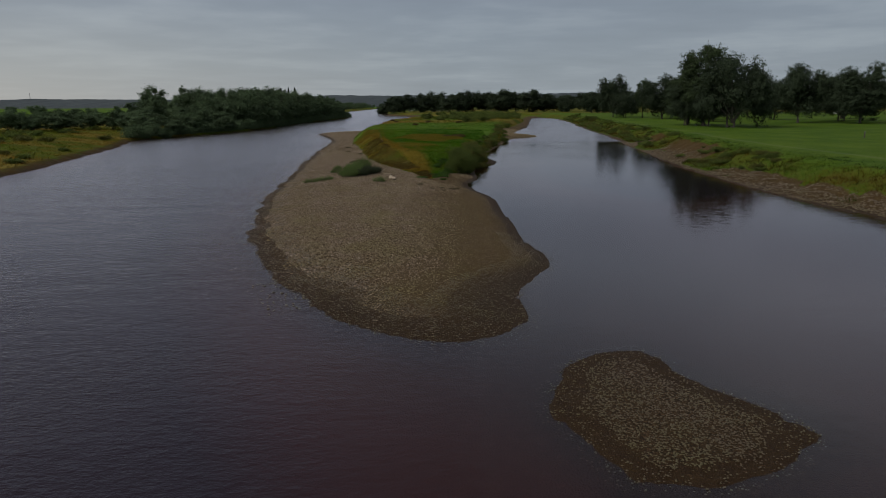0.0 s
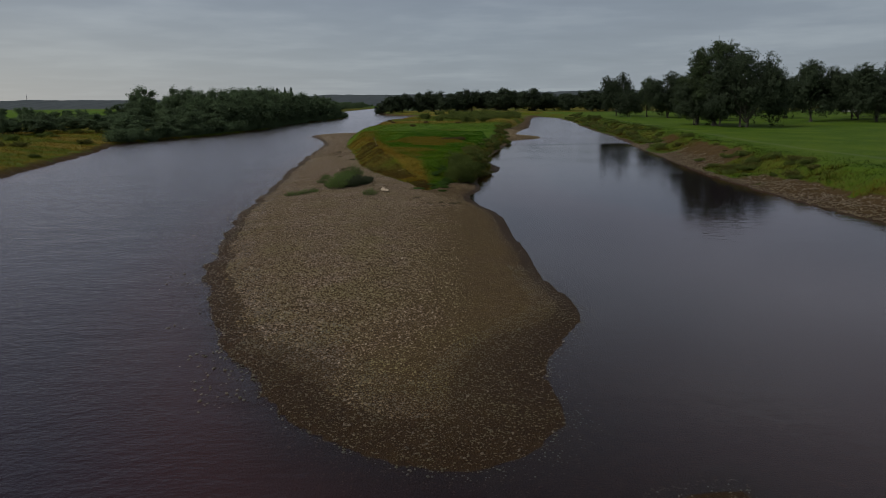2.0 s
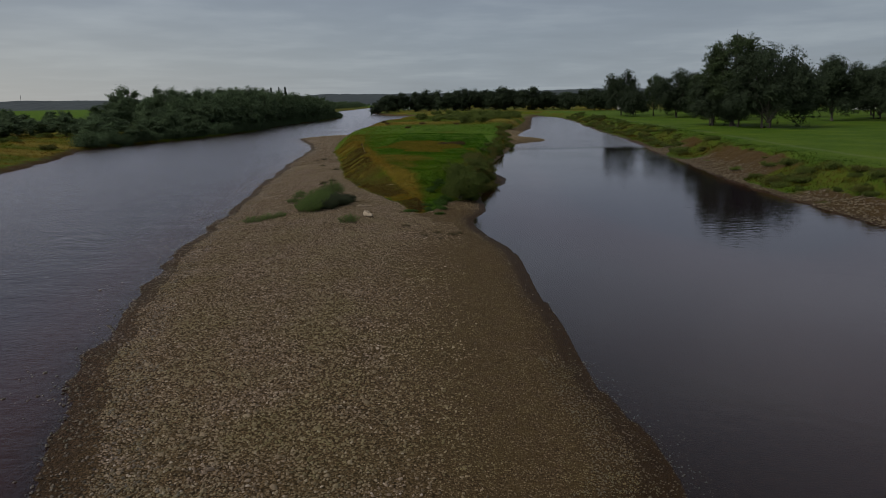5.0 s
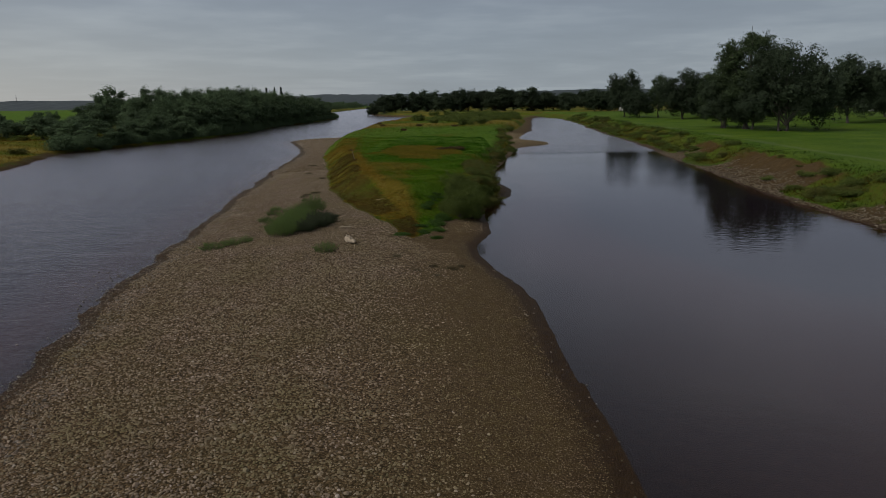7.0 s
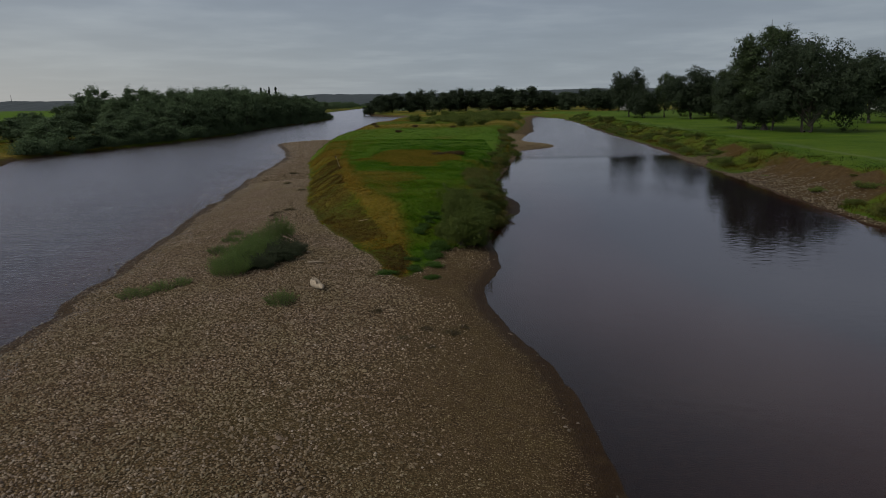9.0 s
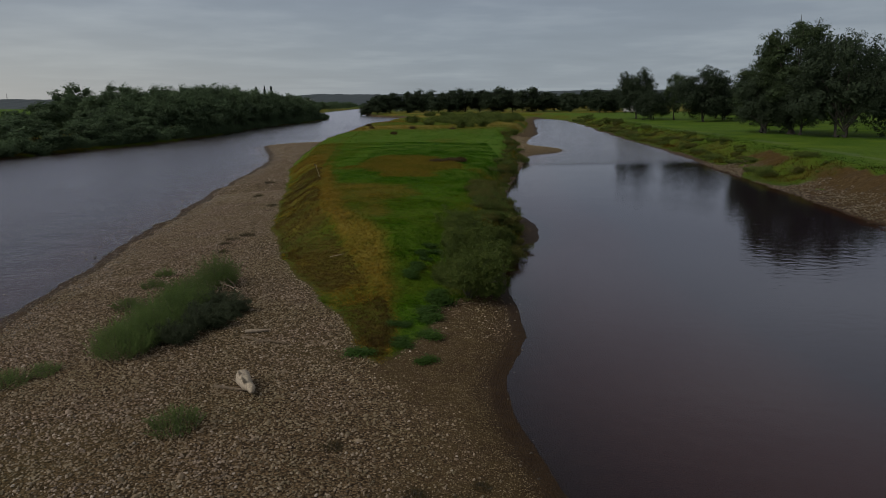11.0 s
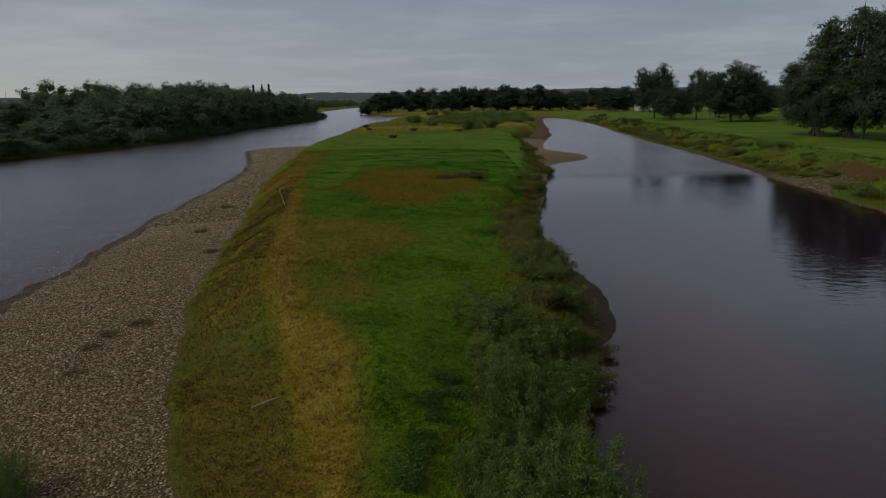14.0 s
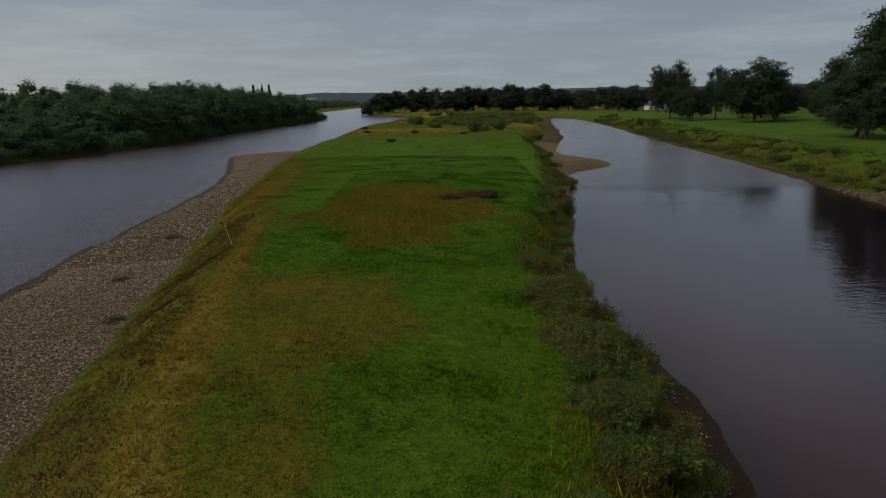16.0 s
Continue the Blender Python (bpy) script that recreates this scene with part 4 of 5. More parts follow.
def house(wide, deep, wall_h):
    root = new("house")
    part("wall", solid("wall", [block(-wide / 2, wide / 2, -deep / 2, deep / 2, -0.3, wall_h)], RENDER_WALL), root)
    e, top = 0.4, wall_h + deep * 0.42
    v = [(-wide / 2 - e, -deep / 2 - e, wall_h), (wide / 2 + e, -deep / 2 - e, wall_h), (wide / 2 + e, deep / 2 + e, wall_h), (-wide / 2 - e, deep / 2 + e, wall_h), (-wide / 2 - e, 0, top), (wide / 2 + e, 0, top)]
    roof = part("roof", solid("roof", [(v, [(0, 1, 5, 4), (2, 3, 4, 5), (0, 4, 3), (1, 2, 5), (3, 2, 1, 0)])], SLATE), root)
    part("chimney", solid("chimney", [block(wide * 0.3, wide * 0.3 + 0.9, -0.4, 0.4, top - 0.8, top + 1.1)], RENDER_WALL), roof)
    for k in range(4):
        x = -wide / 2 + wide * (k + 0.5) / 4
        part("window", solid("window", [block(x - 0.5, x + 0.5, -deep / 2 - 0.03, -deep / 2 + 0.05, 0.9, 2.1)], DARK_GLASS), root)
    return root


home = house(12, 7, 3.2)
for k, (x, y, turn) in enumerate([(-46, 850, 8), (-20, 880, -5), (246, 432, -30), (141, 572, 15)]):
    m = pose(x, y, float(height_at(x, y)), 0, 0, turn)
    if k:
        home_k = copy_thing(home, m)
    else:
        home.matrix_basis = m
        home_k = home
    tagged(home_k, "small white-walled house with a slate roof", "house", "far houses")

mast = new("mast")
mast.matrix_basis = pose(-1750, 2900, 20)
part("column", limb_mesh("column", [tube([(0, 0, 0), (0, 0, 30), (0, 0, 46)], [1.2, 0.8, 0.3], 6)], SLATE), mast)
for k in range(3):
    part("crossbar", solid("crossbar", [block(-4 + k, 4 - k, -0.2, 0.2, 28 + 6 * k, 28.5 + 6 * k)], SLATE), mast)
tagged(mast, "thin grey transmission mast standing on the hill", "mast")

# ---- bushes of the island ----
willow = [bush("willow_bush", 71, 3.2, 4.4, SCRUB, 44000, 0.038, 1.9, 13, 16, 1.3), bush("willow_bush", 72, 2.4, 3.4, SCRUB, 22000, 0.038, 1.9, 9, 9, 1.3)]
planted(willow, [(1.5, 86.6, 1.0, 1.0, 0), (2.0, 90.6, 0.95, 1.05, 0), (0.6, 88.4, 0.8, 0.8, 1), (3.0, 88.4, 0.8, 0.8, 1), (2.2, 98.0, 1.1, 0.8, 0), (3.4, 95.0, 0.9, 0.8, 1), (1.2, 95.2, 0.9, 0.8, 1), (4.2, 99.5, 0.9, 0.75, 1), (10.4, 152, 0.8, 0.8, 1), (14.6, 176, 0.8, 0.6, 1), (6.3, 126, 0.6, 0.55, 1), (5.0, 108, 0.8, 0.5, 1)],
        "bushy green willow on the island's bank", "bush", "island willows")
weedy = [bush("weed_clump", 75 + k, 1.0, 2.6, (SCRUB, WEED, RANK)[k], 4200, 0.04, 2.0, 7, 6, 1.6) for k in range(3)]
edge_x = lambda y: np.interp(y, [90, 98, 101, 112, 127, 140, 160, 185, 215, 250, 300], [3.2, 4.6, 5.2, 5.8, 5.9, 8.2, 11.2, 14.5, 17, 19, 27])
places = []
for k in range(110):
    y = 92 + 170 * (k / 110) ** 1.25
    s = rng.uniform(0.4, 1.05)
    places.append((edge_x(y) - rng.uniform(-0.7, 2.2) + 0.1, y, s, s * rng.uniform(0.7, 1.3), k))
for k in range(46):
    y = rng.uniform(95, 120)
    s = rng.uniform(0.7, 1.15)
    places.append((edge_x(y) + rng.uniform(-2.4, 0.3), y, s, s * rng.uniform(0.7, 1.2), k))
planted(weedy, places, "tangled yellow-green weeds along the island's bank", "weeds", "bank weeds")
scrub = [bush("scrub_bush", 81 + k, 2.2, 4.2, SCRUB, 900, 0.26, 1.6, 6, 6) for k in range(3)]
places = []
for k in range(130):
    y = 262 + 256 * rng.uniform(0, 1) ** 0.9
    s = rng.uniform(0.6, 1.4)
    places.append((np.interp(y, [262, 350, 500], [14, 16, 24]) + np.interp(y, [262, 350, 500], [10, 18, 26]) * rng.uniform(-1, 1) - 14 * (k % 4 == 0), y, s, s * rng.uniform(0.7, 1.3), k))
planted(scrub, places, "grey-green scrub bush at the island's far end", "bush", "far scrub")
dock = [bush("dock_clump", 86, 0.9, 2.2, DOCK, 1600, 0.10, 2.4, 8, 8, 1.6)]
planted(dock, [(1.4, 146, 1.2, 0.6, 0), (-0.6, 144.4, 1.0, 0.55, 0), (2.5, 146.5, 0.8, 0.8, 0), (-12, 225, 0.8, 0.8, 0), (-9, 262, 1.0, 0.9, 0), (-22, 270, 0.8, 0.8, 0), (-26, 300, 0.9, 0.9, 0), (3, 255, 0.8, 0.7, 0)],
        "dark brown seeding dock clump", "weeds", "dock clumps")


def broom(name, seed, height, width, shoots, mat=None, fine=60):
    """A clump of thin arching shoots, each feathered with slender leaves."""
    r = np.random.RandomState(seed)
    root = new(name)
    d, w = np.sqrt(r.uniform(0, 1, shoots)), r.uniform(0, 2 * math.pi, shoots)
    foot_ = np.stack([np.cos(w) * d, np.sin(w) * d, np.zeros(shoots)], 1) * width * 0.36
    tall = height * (1 - 0.5 * d ** 2) * r.uniform(0.55, 1.12, shoots)
    lean = foot_ * 0.42 + r.normal(0, 0.13, (shoots, 3)) * height
    k = np.repeat(np.arange(shoots), fine)
    n = len(k)
    u = r.uniform(0.12, 1.0, n) ** 0.75
    at = foot_[k] + lean[k] * (1, 1, 0) * (u ** 1.6)[:, None]
    at[:, 2] = tall[k] * u
    at += r.normal(0, 0.022, (n, 3)) * height
    at[:, 2] = np.maximum(at[:, 2], 0.03)
    aim = r.normal(0, 0.55, (n, 3)) + lean[k] / height + (0, 0, 0.9)
    aim /= np.linalg.norm(aim, axis=1)[:, None]
    size = (0.055 * height ** 0.5) * r.uniform(0.6, 1.5, n)[:, None]
    side = np.cross(aim, r.normal(size=(n, 3)))
    side *= 0.085 * size / (np.linalg.norm(side, axis=1)[:, None] + 1e-9)
    v = np.stack([at, at + aim * size * 0.5 - side, at + aim * size, at + aim * size * 0.5 + side], 1).reshape(-1, 3)
    i = np.arange(n)[:, None] * 4
    part("foliage", mesh_of("foliage", v, np.concatenate([i + [[0, 1, 2]], i + [[0, 2, 3]]]), mat or BROOM), root)
    stems = [tube([Vector(foot_[j]), Vector(foot_[j] + lean[j] * (0.2, 0.2, 0)) + Vector((0, 0, tall[j] * 0.45)), Vector(foot_[j] + lean[j] * (0.8, 0.8, 0)) + Vector((0, 0, tall[j] * 0.9))], [0.012, 0.008, 0.003], 3) for j in range(0, shoots, max(1, shoots // 40))]
    part("woody_base", limb_mesh("woody_base", stems, BARK), root)
    return root


brooms = [broom("broom_bush", 91, 1.6, 2.8, 330, None, 75), broom("broom_bush", 92, 0.8, 1.9, 170, None, 60)]
planted(brooms, [(-12.9, 77.0, 0.95, 1.0, 0), (-12.5, 79.0, 1.0, 1.05, 0), (-12.9, 81.0, 1.0, 1.05, 0), (-12.5, 82.8, 0.95, 0.95, 0), (-13.0, 85.0, 0.95, 0.9, 0), (-12.3, 87.4, 0.95, 1.2, 0), (-14.0, 79.4, 0.9, 0.9, 1), (-15.8, 84.0, 0.9, 0.8, 1), (-16.2, 88.0, 0.8, 0.7, 1),
                 (-17.2, 73.5, 1.1, 0.8, 1), (-16.1, 74.6, 0.9, 0.8, 1), (-15.2, 75.4, 0.7, 0.7, 1), (-8.1, 70.1, 1.0, 1.0, 1), (-16.5, 90.6, 0.7, 0.7, 1), (-11.9, 78.8, 0.9, 0.9, 1)],
        "green upright broom bush growing in the shingle", "bush", "broom bushes")
planted([bush("willow_bush", 94, 1.2, 2.4, SALLOW, 16000, 0.028, 1.9, 9, 10, 1.3)], [(-10.6, 80.4, 1.2, 1.15, 0), (-10.0, 82.0, 0.9, 0.8, 0), (-11.0, 83.4, 1.0, 0.9, 0), (-11.4, 78.4, 1.0, 1.0, 0)], "low grey-green willow growing in the shingle", "bush", "shingle willows")
tufts = [broom("grass_tuft", 96, 0.3, 1.0, 190, TUFT, 26), bush("nettle_clump", 97, 0.5, 1.3, NETTLE, 1800, 0.075, 1.3, 6, 5, 1.0)]
planted(tufts, [(0.6, 66.6, 1.0, 0.8, 0), (-0.6, 66.9, 0.8, 0.8, 0), (-1.6, 65.4, 0.8, 0.7, 0), (-3.2, 69.3, 0.8, 0.8, 0), (-14.8, 102.6, 1.4, 1.0, 0), (-15.6, 101.2, 1.2, 0.9, 0), (-16.8, 118.5, 1.3, 1.0, 0), (-22.3, 140, 1.6, 1.2, 0), (-0.4, 64.4, 0.7, 0.6, 0), (1.2, 67.6, 0.7, 0.7, 0), (-15.6, 99.5, 1.0, 0.8, 0),
                (-20.4, 127, 1.2, 1.1, 0), (-14.8, 96.6, 0.9, 0.8, 0), (-0.7, 83.2, 1.2, 0.8, 1), (-0.4, 82.0, 1.0, 0.7, 1), (-1.9, 81.0, 0.9, 0.5, 1), (-0.5, 79.7, 1.0, 0.6, 1), (-1.6, 78.7, 1.0, 0.5, 1), (-0.6, 77.0, 0.8, 0.45, 1), (-3.3, 77.2, 1.0, 0.5, 1), (0.0, 85.0, 1.1, 1.3, 1)] + [(-0.1 - 1.9 * ((k * 0.618) % 1), 86 + 9 * ((k * 0.414) % 1), 0.6 + 0.4 * ((k * 0.37) % 1), 0.4 + 0.3 * ((k * 0.53) % 1), 1) for k in range(10)],
        "low scruffy weedy clump growing in the shingle", "grass tuft", "shingle tufts")

# ---- bushes of the right and left banks ----
places = []
for k in range(210):
    y = 84 + 354 * (k / 210) ** 1.4 + rng.uniform(-3, 3)
    if (102 < y < 141 or 150 < y < 167) and rng.uniform() < 0.7:
        continue
    edge = np.interp(y, [46, 78, 103, 136, 160, 186, 212, 247, 300, 386, 440], [38, 36.6, 37.5, 41, 43.5, 47, 49.4, 51.5, 57, 65, 69])
    s = rng.uniform(0.35, 1.3) ** 1.3 * np.interp(y, [58, 110, 300], [0.6, 0.9, 1.2])
    places.append((edge + rng.uniform(2.2, 9.5), y, s, s * rng.uniform(0.5, 1.0), k))
planted([bush("bank_bush", 101 + k, 1.4, 3.2, (SCRUB, SCRUB, WEED, SCRUB)[k], 2600, 0.085, 1.8, 7, 6, 1.4) for k in range(4)], places, "rough green bush on the eroded river bank", "bush", "bank bushes")
places = []
for k in range(50):
    y = rng.uniform(95, 215)
    edge = np.interp(y, [84, 110, 145, 174, 190, 208], [-65, -70, -79, -88, -93, -89])
    s = rng.uniform(0.5, 1.1)
    places.append((edge - rng.uniform(3, 45), y, s, s * rng.uniform(0.5, 0.9), k))
planted([bush("meadow_bush", 106 + k, 1.6, 3.4, WEED if k else SCRUB, 900, 0.22, 1.8, 6, 6, 1.6) for k in range(2)], places, "rough bush on the tussocky meadow bank", "bush", "meadow bushes")

# ---- driftwood, poles ----


def log(seed, length, radius, mat=None, bent=0.12):
    r = np.random.RandomState(seed)
    pts = [Vector((length * (k / 5 - 0.5), r.normal(0, bent * length * 0.3), radius * 0.8 + r.uniform(0, bent * 0.3))) for k in range(6)]
    root = new("driftwood_log")
    part("stem", limb_mesh("stem", [tube(pts, [radius * q for q in (1.0, 1.1, 0.95, 0.8, 0.6, 0.35)], 9)], mat or DRIFT), root)
    for k in (1, 3):
        a = pts[k]
        part("branch_stub", limb_mesh("branch_stub", [tube([a, a + Vector((length * 0.1, (-1) ** k * length * 0.12, radius * 1.5))], [radius * 0.4, radius * 0.15], 6)], mat or DRIFT), root)
    return root


def laid(ob, x, y, turn, label, lift=0.0):
    ob.matrix_basis = pose(x, y, float(height_at(x, y)) + lift, 0, 0, turn)
    return tagged(ob, label, "driftwood", "driftwood")


laid(log(1, 1.6, 0.26, BLEACHED, 0.06), -6.8, 73.3, -62, "pale bleached driftwood log lying on the shingle")
laid(log(2, 2.4, 0.05, TWIG), -7.4, 78.4, -20, "thin grey driftwood branch lying on the shingle")
laid(log(3, 1.7, 0.06, TWIG, 0.03), -7.2, 73.2, -15, "thin grey driftwood branch lying on the shingle")
laid(log(4, 1.1, 0.08), -8.0, 79.4, 15, "short pale driftwood piece lying on the shingle")
laid(log(5, 1.8, 0.022, TWIG), -10.4, 95.4, 35, "dry brown branch lying in the grass")
laid(log(6, 2.0, 0.022, DRIFT), -6.2, 93.0, 50, "dry brown branch lying in the grass")


def brushwood():
    """A tangle of thin dead sticks caught by the broom."""
    r = np.random.RandomState(4)
    root = new("brushwood")
    for k in range(22):
        a = Vector((r.normal(0, 0.9), r.normal(0, 0.6), 0.05))
        w, s = r.uniform(0, math.pi), r.uniform(0.5, 1.3)
        d = Vector((math.cos(w) * s, math.sin(w) * s, r.uniform(0.02, 0.75)))
        part("stick", limb_mesh("stick", [tube([a, a + d * 0.5 + Vector((0.05, 0.03, 0.06)), a + d], [0.03, 0.024, 0.01], 5)], DRIFT if k % 9 == 0 else TWIG), root)
    return root


tangle = brushwood()
tangle.matrix_basis = pose(-10.6, 85.4, float(height_at(-10.6, 85.4)))
tagged(tangle, "tangled heap of dead sticks on the shingle", "brushwood")

pole = new("pole")
pole.matrix_basis = pose(-13.3, 126.2, float(height_at(-13.3, 126.2)) - 0.1, 0, -17, 20)
part("shaft", limb_mesh("shaft", [tube([(0, 0, 0), (0.02, 0, 0.7), (0, 0, 1.45)], [0.032, 0.028, 0.02], 7)], DRIFT), pole)
part("fork", limb_mesh("fork", [tube([(0, 0, 1.15), (0.12, 0, 1.45)], [0.03, 0.015], 6)], DRIFT), pole)
# a dark lump at the tip, of no known kind
part("rag", limb_mesh("rag", [tube([(-0.02, 0, 1.32), (-0.07, 0.02, 1.5), (-0.12, 0, 1.62)], [0.04, 0.075, 0.03], 7)], BLACK), pole, "small dark lump on the stick's tip")
tagged(pole, "leaning pale stick with a dark tip stuck in the grass", "stick")

post = new("post")
post.matrix_basis = pose(85.4, 132, float(height_at(85.4, 132)) - 0.1)
part("shaft", limb_mesh("shaft", [tube([(0, 0, 0), (0, 0, 1.2)], [0.12, 0.11], 8)], BARK), post)
part("cap", limb_mesh("cap", [tube([(0, 0, 1.2), (0, 0, 1.32)], [0.16, 0.10], 8)], SLATE), post)
tagged(post, "short dark post standing on the mown grass", "post")

# ---- turf ----


def blades(rng, n, x0, x1, y0, y1, thick=4, grow=1.0, power=1.0, where="isle", flop=0.9, broad=0.07):
    """Grass as loose tufts of blades, longer where the turf is dry."""
    x, y = rng.uniform(x0, x1, n), y0 + (y1 - y0) * rng.uniform(0, 1, n) ** power
    z, c = lie(x, y)
    ok = (c["turf"] > 0.45 + 0.3 * rng.uniform(-1, 1, n)) & (z > 0.2) & ((c["earth"] < 0.8 * rng.uniform(0.4, 1, n)) | (where == "isle"))
    ok &= (c["di"] > 0) if where == "isle" else (c["dry"] < 0.4 * rng.uniform(0.3, 1, n)) & (c["di"] > 0) if where == "lush" else (c["dry"] > rng.uniform(0.3, 1.0, n)) & (x > -11.5) & (c["di"] > 0) if where == "straw" else ((c["foot"] > -0.4) & (c["foot"] < np.interp(y, [112, 135], [4.2, 2.0]) + rng.normal(0, 0.6, n)) & (x > 0.06 * (y - 80))) if where == "edge" else ((c["dr"] > 1.5) & (c["dr"] < 9 + rng.normal(0, 1.0, n))) if where == "scarp" else ((c["dr"] > 0) & (c["dr"] < 16 * rng.uniform(0.3, 1, n))) if where == "right" else ((c["dl"] > 0.5) & (c["dl"] < 60))
    x, y, z, dry, earth = x[ok], y[ok], z[ok], c["dry"][ok], c["earth"][ok]
    m = len(x)
    tone = np.clip(0.12 + (0.20 if where == "edge" else 0.06 if where == "scarp" else 0.0) + 0.62 * dry + (0.85 if where == "isle" else 0.5) * earth + (0.32 if where != "straw" else 0.22) * fbm(x, y, 3.0, 3, 50) + rng.normal(0, 0.07, m), 0, 1)
    if where == "isle":
        tone = np.clip(np.minimum(tone - 0.17 * smooth(118, 126, y) * (x > -10.8), 0.73) + c["slope"][ok] * (0.21 + 0.5 * fbm(x, y, 2.5, 3, 58)), 0, 1)
    if where == "straw":
        tone = np.clip(tone - 0.62 * dry + 0.42, 0.3, 0.66)
    tall = (0.055 + 0.06 * dry + 0.16 * np.clip(fbm(x, y, 2.2, 2, 52), 0, 1)) * grow * rng.uniform(0.6, 1.3, m)
    base = np.repeat(np.stack([x, y, z - 0.02], 1), thick, 0)
    k = m * thick
    base[:, :2] += rng.normal(0, 0.06 * grow, (k, 2))
    h = np.repeat(tall, thick) * rng.uniform(0.6, 1.2, k)
    tip = base + np.stack([rng.normal(0, flop, k) * h, rng.normal(0, flop, k) * h, h], 1)
    w = rng.uniform(0, 2 * math.pi, k)
    side = np.stack([np.cos(w), np.sin(w), np.zeros(k)], 1) * (0.010 + broad * h)[:, None]
    v = np.stack([base - side, base + side, tip], 1).reshape(-1, 3)
    return v, np.arange(k * 3).reshape(-1, 3), np.repeat(np.repeat(tone, thick), 3)


def sward(name, label, *args, mat=None, **kw):
    v, f, tone = blades(*args, **kw)
    ob = new(name, mesh_of(name, v, f, mat or BLADES, False, tone=tone))
    tagged(ob, label, "grass", kind="stuff")


sward("grass", "green and straw-coloured rough grass on the island", np.random.RandomState(1), 420000, -24, 9, 74, 190, thick=3, power=1.6)
sward("straw_grass", "tall feathery straw-coloured grass standing on the island", np.random.RandomState(8), 70000, -13, 5, 121, 166, thick=4, grow=2.2, where="straw", flop=0.35, broad=0.012)
sward("clover_turf", "lush leafy green clover and grass on the island", np.random.RandomState(7), 190000, -11, 7, 84, 165, thick=3, grow=0.75, power=1.6, where="lush", flop=0.9, broad=0.24)
sward("grass", "rough grass on the island's far half", np.random.RandomState(2), 30000, -36, 44, 185, 480, thick=3, grow=3.0, power=1.4, where="isle")
sward("grass", "rough grass on the eroded river bank", np.random.RandomState(3), 80000, 36, 75, 40, 330, thick=3, grow=3.2, power=1.3, where="right", mat=BANK_BLADES)
sward("grass", "tussocky straw and green grass on the meadow bank", np.random.RandomState(4), 30000, -150, -60, 70, 240, thick=3, grow=4.0, where="left")

sward("grass", "tall rank herbage along the island's bank", np.random.RandomState(5), 100000, 0, 32, 84, 300, thick=4, grow=2.8, power=1.6, where="edge", flop=0.7, broad=0.02)
sward("grass", "tall rank herbage on the eroded scarp", np.random.RandomState(6), 60000, 36, 80, 50, 420, thick=3, grow=6.0, power=1.3, where="scarp", mat=BANK_BLADES, flop=0.5, broad=0.03)

# ---- shingle ----


def pebble_shape():
    v = [(0, 0, 1)]
    v += [(0.72 * math.cos(2 * math.pi * k / 5), 0.72 * math.sin(2 * math.pi * k / 5), 0.62) for k in range(5)]
    v += [(1.0 * math.cos(2 * math.pi * (k + 0.5) / 5), 1.0 * math.sin(2 * math.pi * (k + 0.5) / 5), -0.25) for k in range(5)]
    f = [(0, 1 + k, 1 + (k + 1) % 5) for k in range(5)]
    for k in range(5):
        f += [(1 + k, 6 + k, 1 + (k + 1) % 5), (6 + k, 6 + (k + 1) % 5, 1 + (k + 1) % 5)]
    return np.array(v), np.array(f)


PEBBLE_V, PEBBLE_F = pebble_shape()


DOME_V = np.array([(0.66 * math.cos(1.2566 * k), 0.66 * math.sin(1.2566 * k), 0.85) for k in range(5)] + [(math.cos(1.2566 * k + 0.63), math.sin(1.2566 * k + 0.63), -0.15) for k in range(5)])
GRIT_V = np.array([(math.cos(1.2566 * k), math.sin(1.2566 * k), -0.2) for k in range(5)] + [(0.15, 0.1, 0.8)])
GRIT_F = np.array([(k, (k + 1) % 5, 5) for k in range(5)])
DOME_F = np.array([(0, 1, 2), (0, 2, 3), (0, 3, 4)] + [q for k in range(5) for q in ((k, 5 + k, (k + 1) % 5), (5 + k, 5 + (k + 1) % 5, (k + 1) % 5))])


def pebbles(rng, x, y, z, size, shape=None):
    shape_v, shape_f = shape or (PEBBLE_V, PEBBLE_F)
    n, m = len(x), len(shape_v)
    w = rng.uniform(0, 2 * math.pi, n)
    long, flat_ = rng.uniform(1.0, 1.55, n), rng.uniform(0.5, 0.85, n)
    jit = shape_v[None] * (1 + rng.uniform(-.16, .16, (n, m, 3)))
    px, py = jit[..., 0] * long[:, None], jit[..., 1]
    c, s = np.cos(w)[:, None], np.sin(w)[:, None]
    tilt = rng.normal(0, 0.18, (n, 1))
    v = np.stack([px * c - py * s, px * s + py * c, jit[..., 2] * flat_[:, None] + px * tilt], -1) * size[:, None, None]
    v += np.stack([x, y, z + 0.22 * size], 1)[:, None]
    return v.reshape(-1, 3), (shape_f[None] + m * np.arange(n)[:, None, None]).reshape(-1, 3)


def shingle(name, label, seed, n, box, low, high, keep, mat, power=1.0, most=10 ** 9, sunk=-9.0, shape=None):
    r = np.random.RandomState(seed)
    x0, x1, y0, y1 = box
    x, y = r.uniform(x0, x1, n), y0 + (y1 - y0) * r.uniform(0, 1, n) ** power
    z, c = lie(x, y)
    ok = np.flatnonzero(keep(x, y, z, c, r.uniform(0, 1, n)))[:most]
    size = np.exp(r.uniform(math.log(low), math.log(high), len(ok))) * (1 + 0.3 * smooth(120, 220, y[ok]))
    v, f = pebbles(r, x[ok], y[ok], np.maximum(z[ok], sunk), size, shape or (DOME_V, DOME_F))
    tagged(new(name, mesh_of(name, v, f, mat, False)), label, "shingle", kind="stuff")


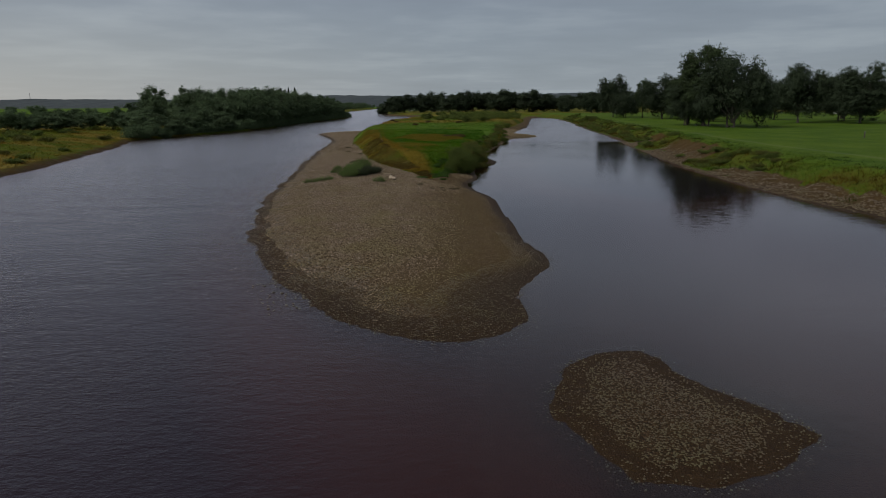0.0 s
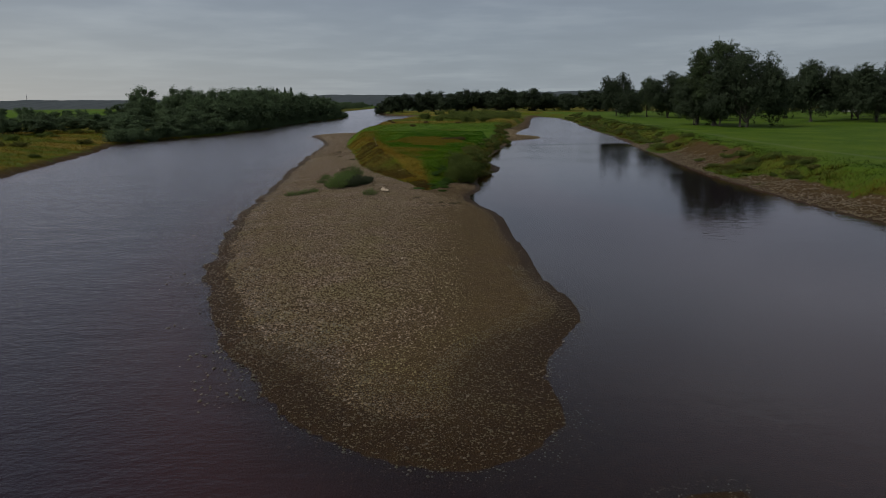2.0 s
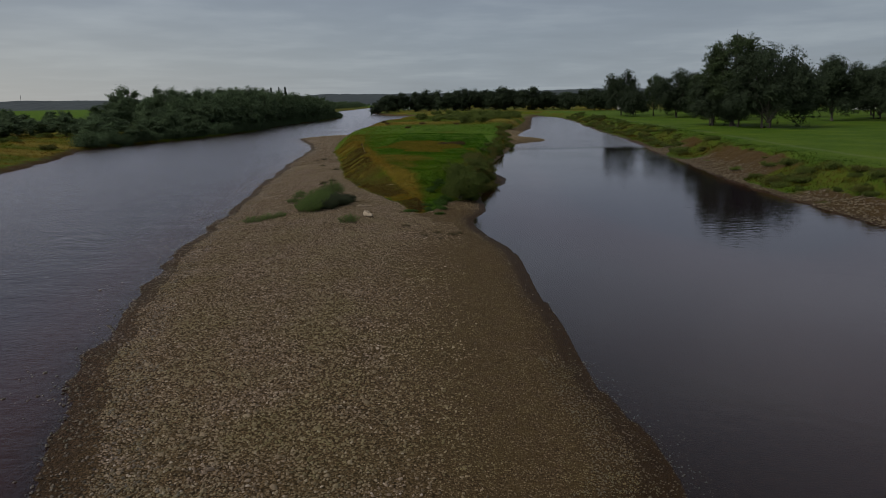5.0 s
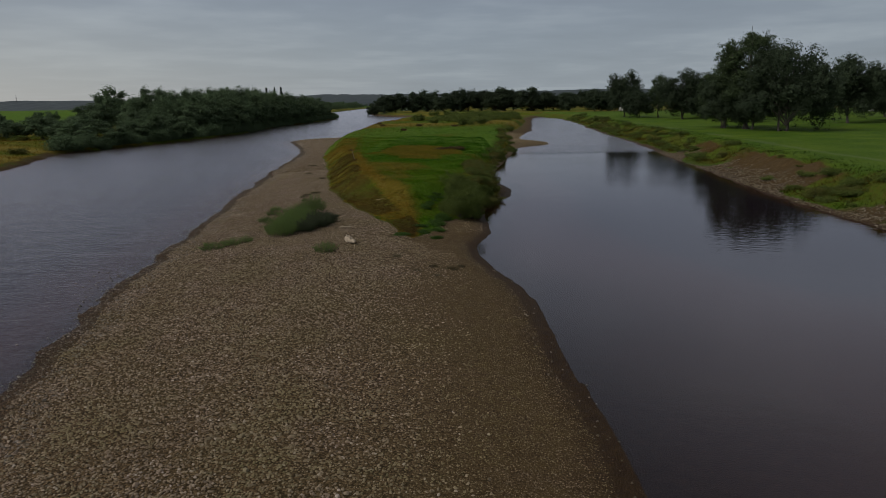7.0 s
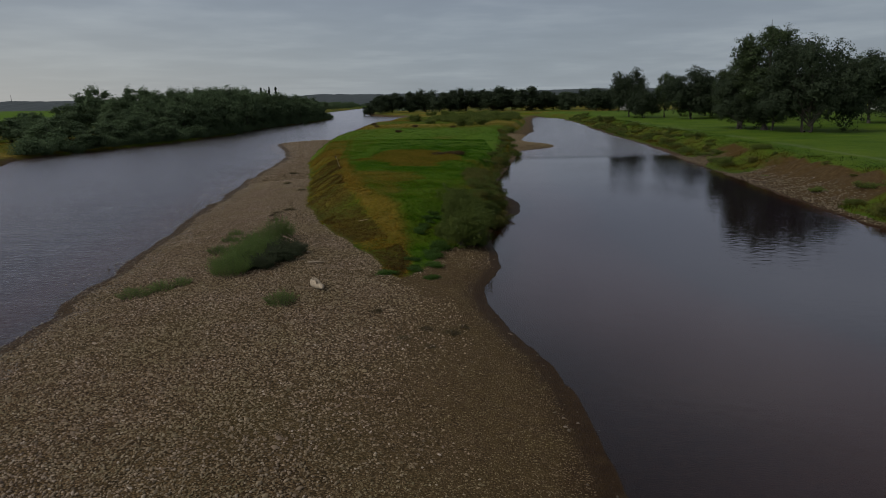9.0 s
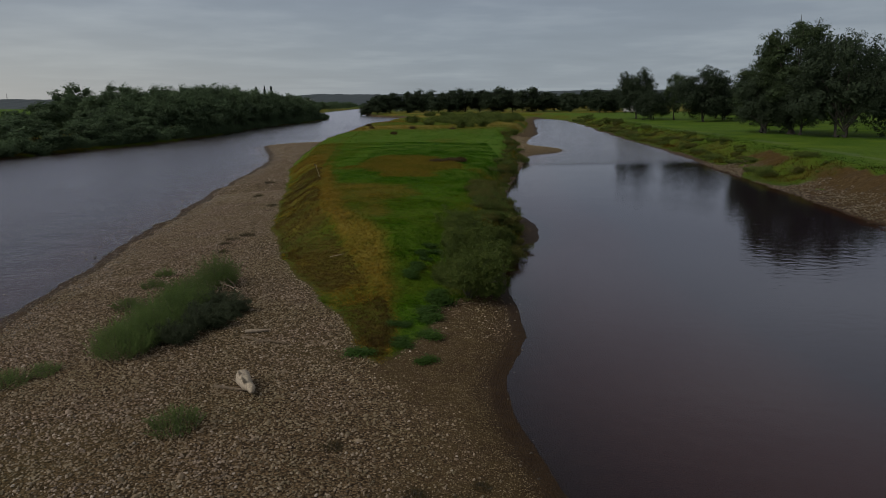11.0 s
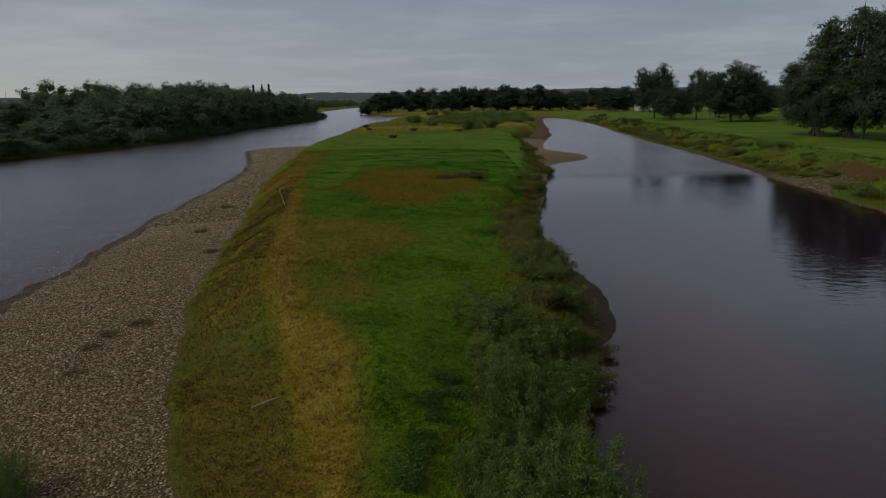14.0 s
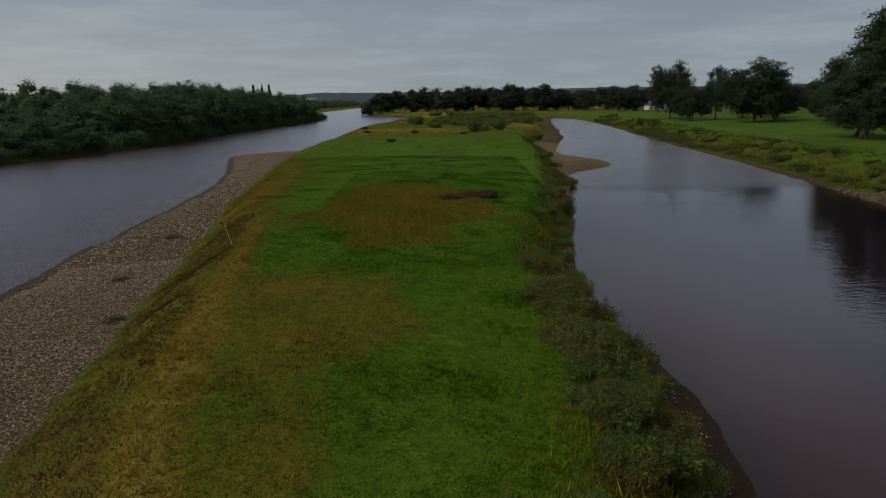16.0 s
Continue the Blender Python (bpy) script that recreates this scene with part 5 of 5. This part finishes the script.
dry_bar = lambda x, y, z, c, u: (c["di"] > 0.3) & (z > 0.10 + 0.08 * (x < -4) + 0.14 * smooth(32, 22, y) * smooth(-2, 3, x)) & (c["turf"] < 0.35) & (u > 1.02 * c["silt"] + 0.5 * smooth(-8, 6, x + 5 * fbm(x, y, 8, 3, 63)) * (y < 80)) & (y < 250)
wet_bar = lambda x, y, z, c, u: ((c["di"] > -2.2) & (z <= 0.16 + 0.20 * (x < -4)) & (z > -0.16) & (c["turf"] < 0.2) & (y < 240) & (u > 0.93 * (x > 0) + 0.75 * smooth(27, 20, y) * (x <= 0)) & (u < 1.1 + c["di"] * 0.45))
shingle("shingle", "grey-brown river cobbles of the dry bar", 1, 330000, (-27, 8, 14, 132), 0.019, 0.052, dry_bar, STONE, 1.2)
shingle("shingle", "grey-brown shingle strip along the island", 2, 44000, (-47, -12, 125, 248), 0.045, 0.085, dry_bar, STONE)
shingle("shingle", "grey-brown stones of the low spit in the side channel", 8, 30000, (7, 30, 128, 262), 0.05, 0.09, lambda x, y, z, c, u: (c["di"] > 0.1) & (c["turf"] < 0.3), SILTY)
shingle("shingle", "wet dark stones at the waterline", 3, 260000, (-48, 16, 2, 240), 0.022, 0.062, wet_bar, WET_STONE, 1.5)
shingle("shingle", "fine wet brown gravel of the low shoal", 6, 30000, (3, 13, 2, 15.5), 0.012, 0.04, lambda x, y, z, c, u: (c["ds"] > -0.5) & (u > 0.35 + 0.5 * (c["ds"] < 0.9)), SHOAL_STONE)
shingle("shingle", "sparse wet red-brown gravel at the tip of the bar", 9, 60000, (-9, 12, 8, 40), 0.012, 0.034, lambda x, y, z, c, u: (c["ds"] < -0.6) & (z <= 0.24) & (c["di"] > -2.0) & (u < 0.5 + 0.25 * c["di"]), SHOAL_STONE)
shingle("shingle", "fine silty brown gravel on the bar's sheltered side", 7, 260000, (-10, 9, 14, 86), 0.010, 0.026, lambda x, y, z, c, u: (c["di"] > 0.2) & (c["turf"] < 0.3) & (u < 0.25 + 0.75 * c["silt"]) & (u < 0.3 + 0.5 * c["di"]) & (z > 0.10 + 0.14 * smooth(32, 22, y) * smooth(-2, 3, x)), SILTY, 1.3, 10 ** 9, -9.0, (GRIT_V, GRIT_F))
shingle("shingle", "pale stones spilled down the eroded bank", 4, 60000, (35, 56, 30, 170), 0.05, 0.14, lambda x, y, z, c, u: (c["dr"] > 0.2) & (c["dr"] < 10.5) & (c["turf"] < 0.4) & (u > 0.5 + 0.5 * smooth(4.5, 7.0, c["dr"])), BANK_STONE, 1.2, 15000)
shingle("shingle", "dark stones standing in the shallows", 5, 60000, (-52, -6, 18, 240), 0.04, 0.085, lambda x, y, z, c, u: (c["di"] < 0.2) & (c["di"] > -2.6) & (x < -7) & (u > 0.42 - 0.13 * c["di"] + 0.5 * smooth(-0.1, 0.15, fbm(x, y, 4, 2, 62))), WET_STONE, 1.3, 9000, -0.03)

# the larger cobbles of the bar, one by one
r = np.random.RandomState(12)
shapes = []
for k in range(10):
    v, f = pebbles(np.random.RandomState(k), np.zeros(1), np.zeros(1), np.zeros(1), np.ones(1))
    shapes.append(mesh_of("stone", v, f, STONE, False))
x, y = r.uniform(-16, 6, 1400), r.uniform(17, 86, 1400)
z, c = lie(x, y)
for k, i in enumerate(np.flatnonzero((c["di"] > 1.0) & (c["turf"] < 0.2) & (c["silt"] < 0.3))[:300]):
    ob = part("stone", shapes[k % 10], ground)
    ob.matrix_basis = standing(x[i], y[i], z[i], r.uniform(0, 360), r.uniform(0.06, 0.105))
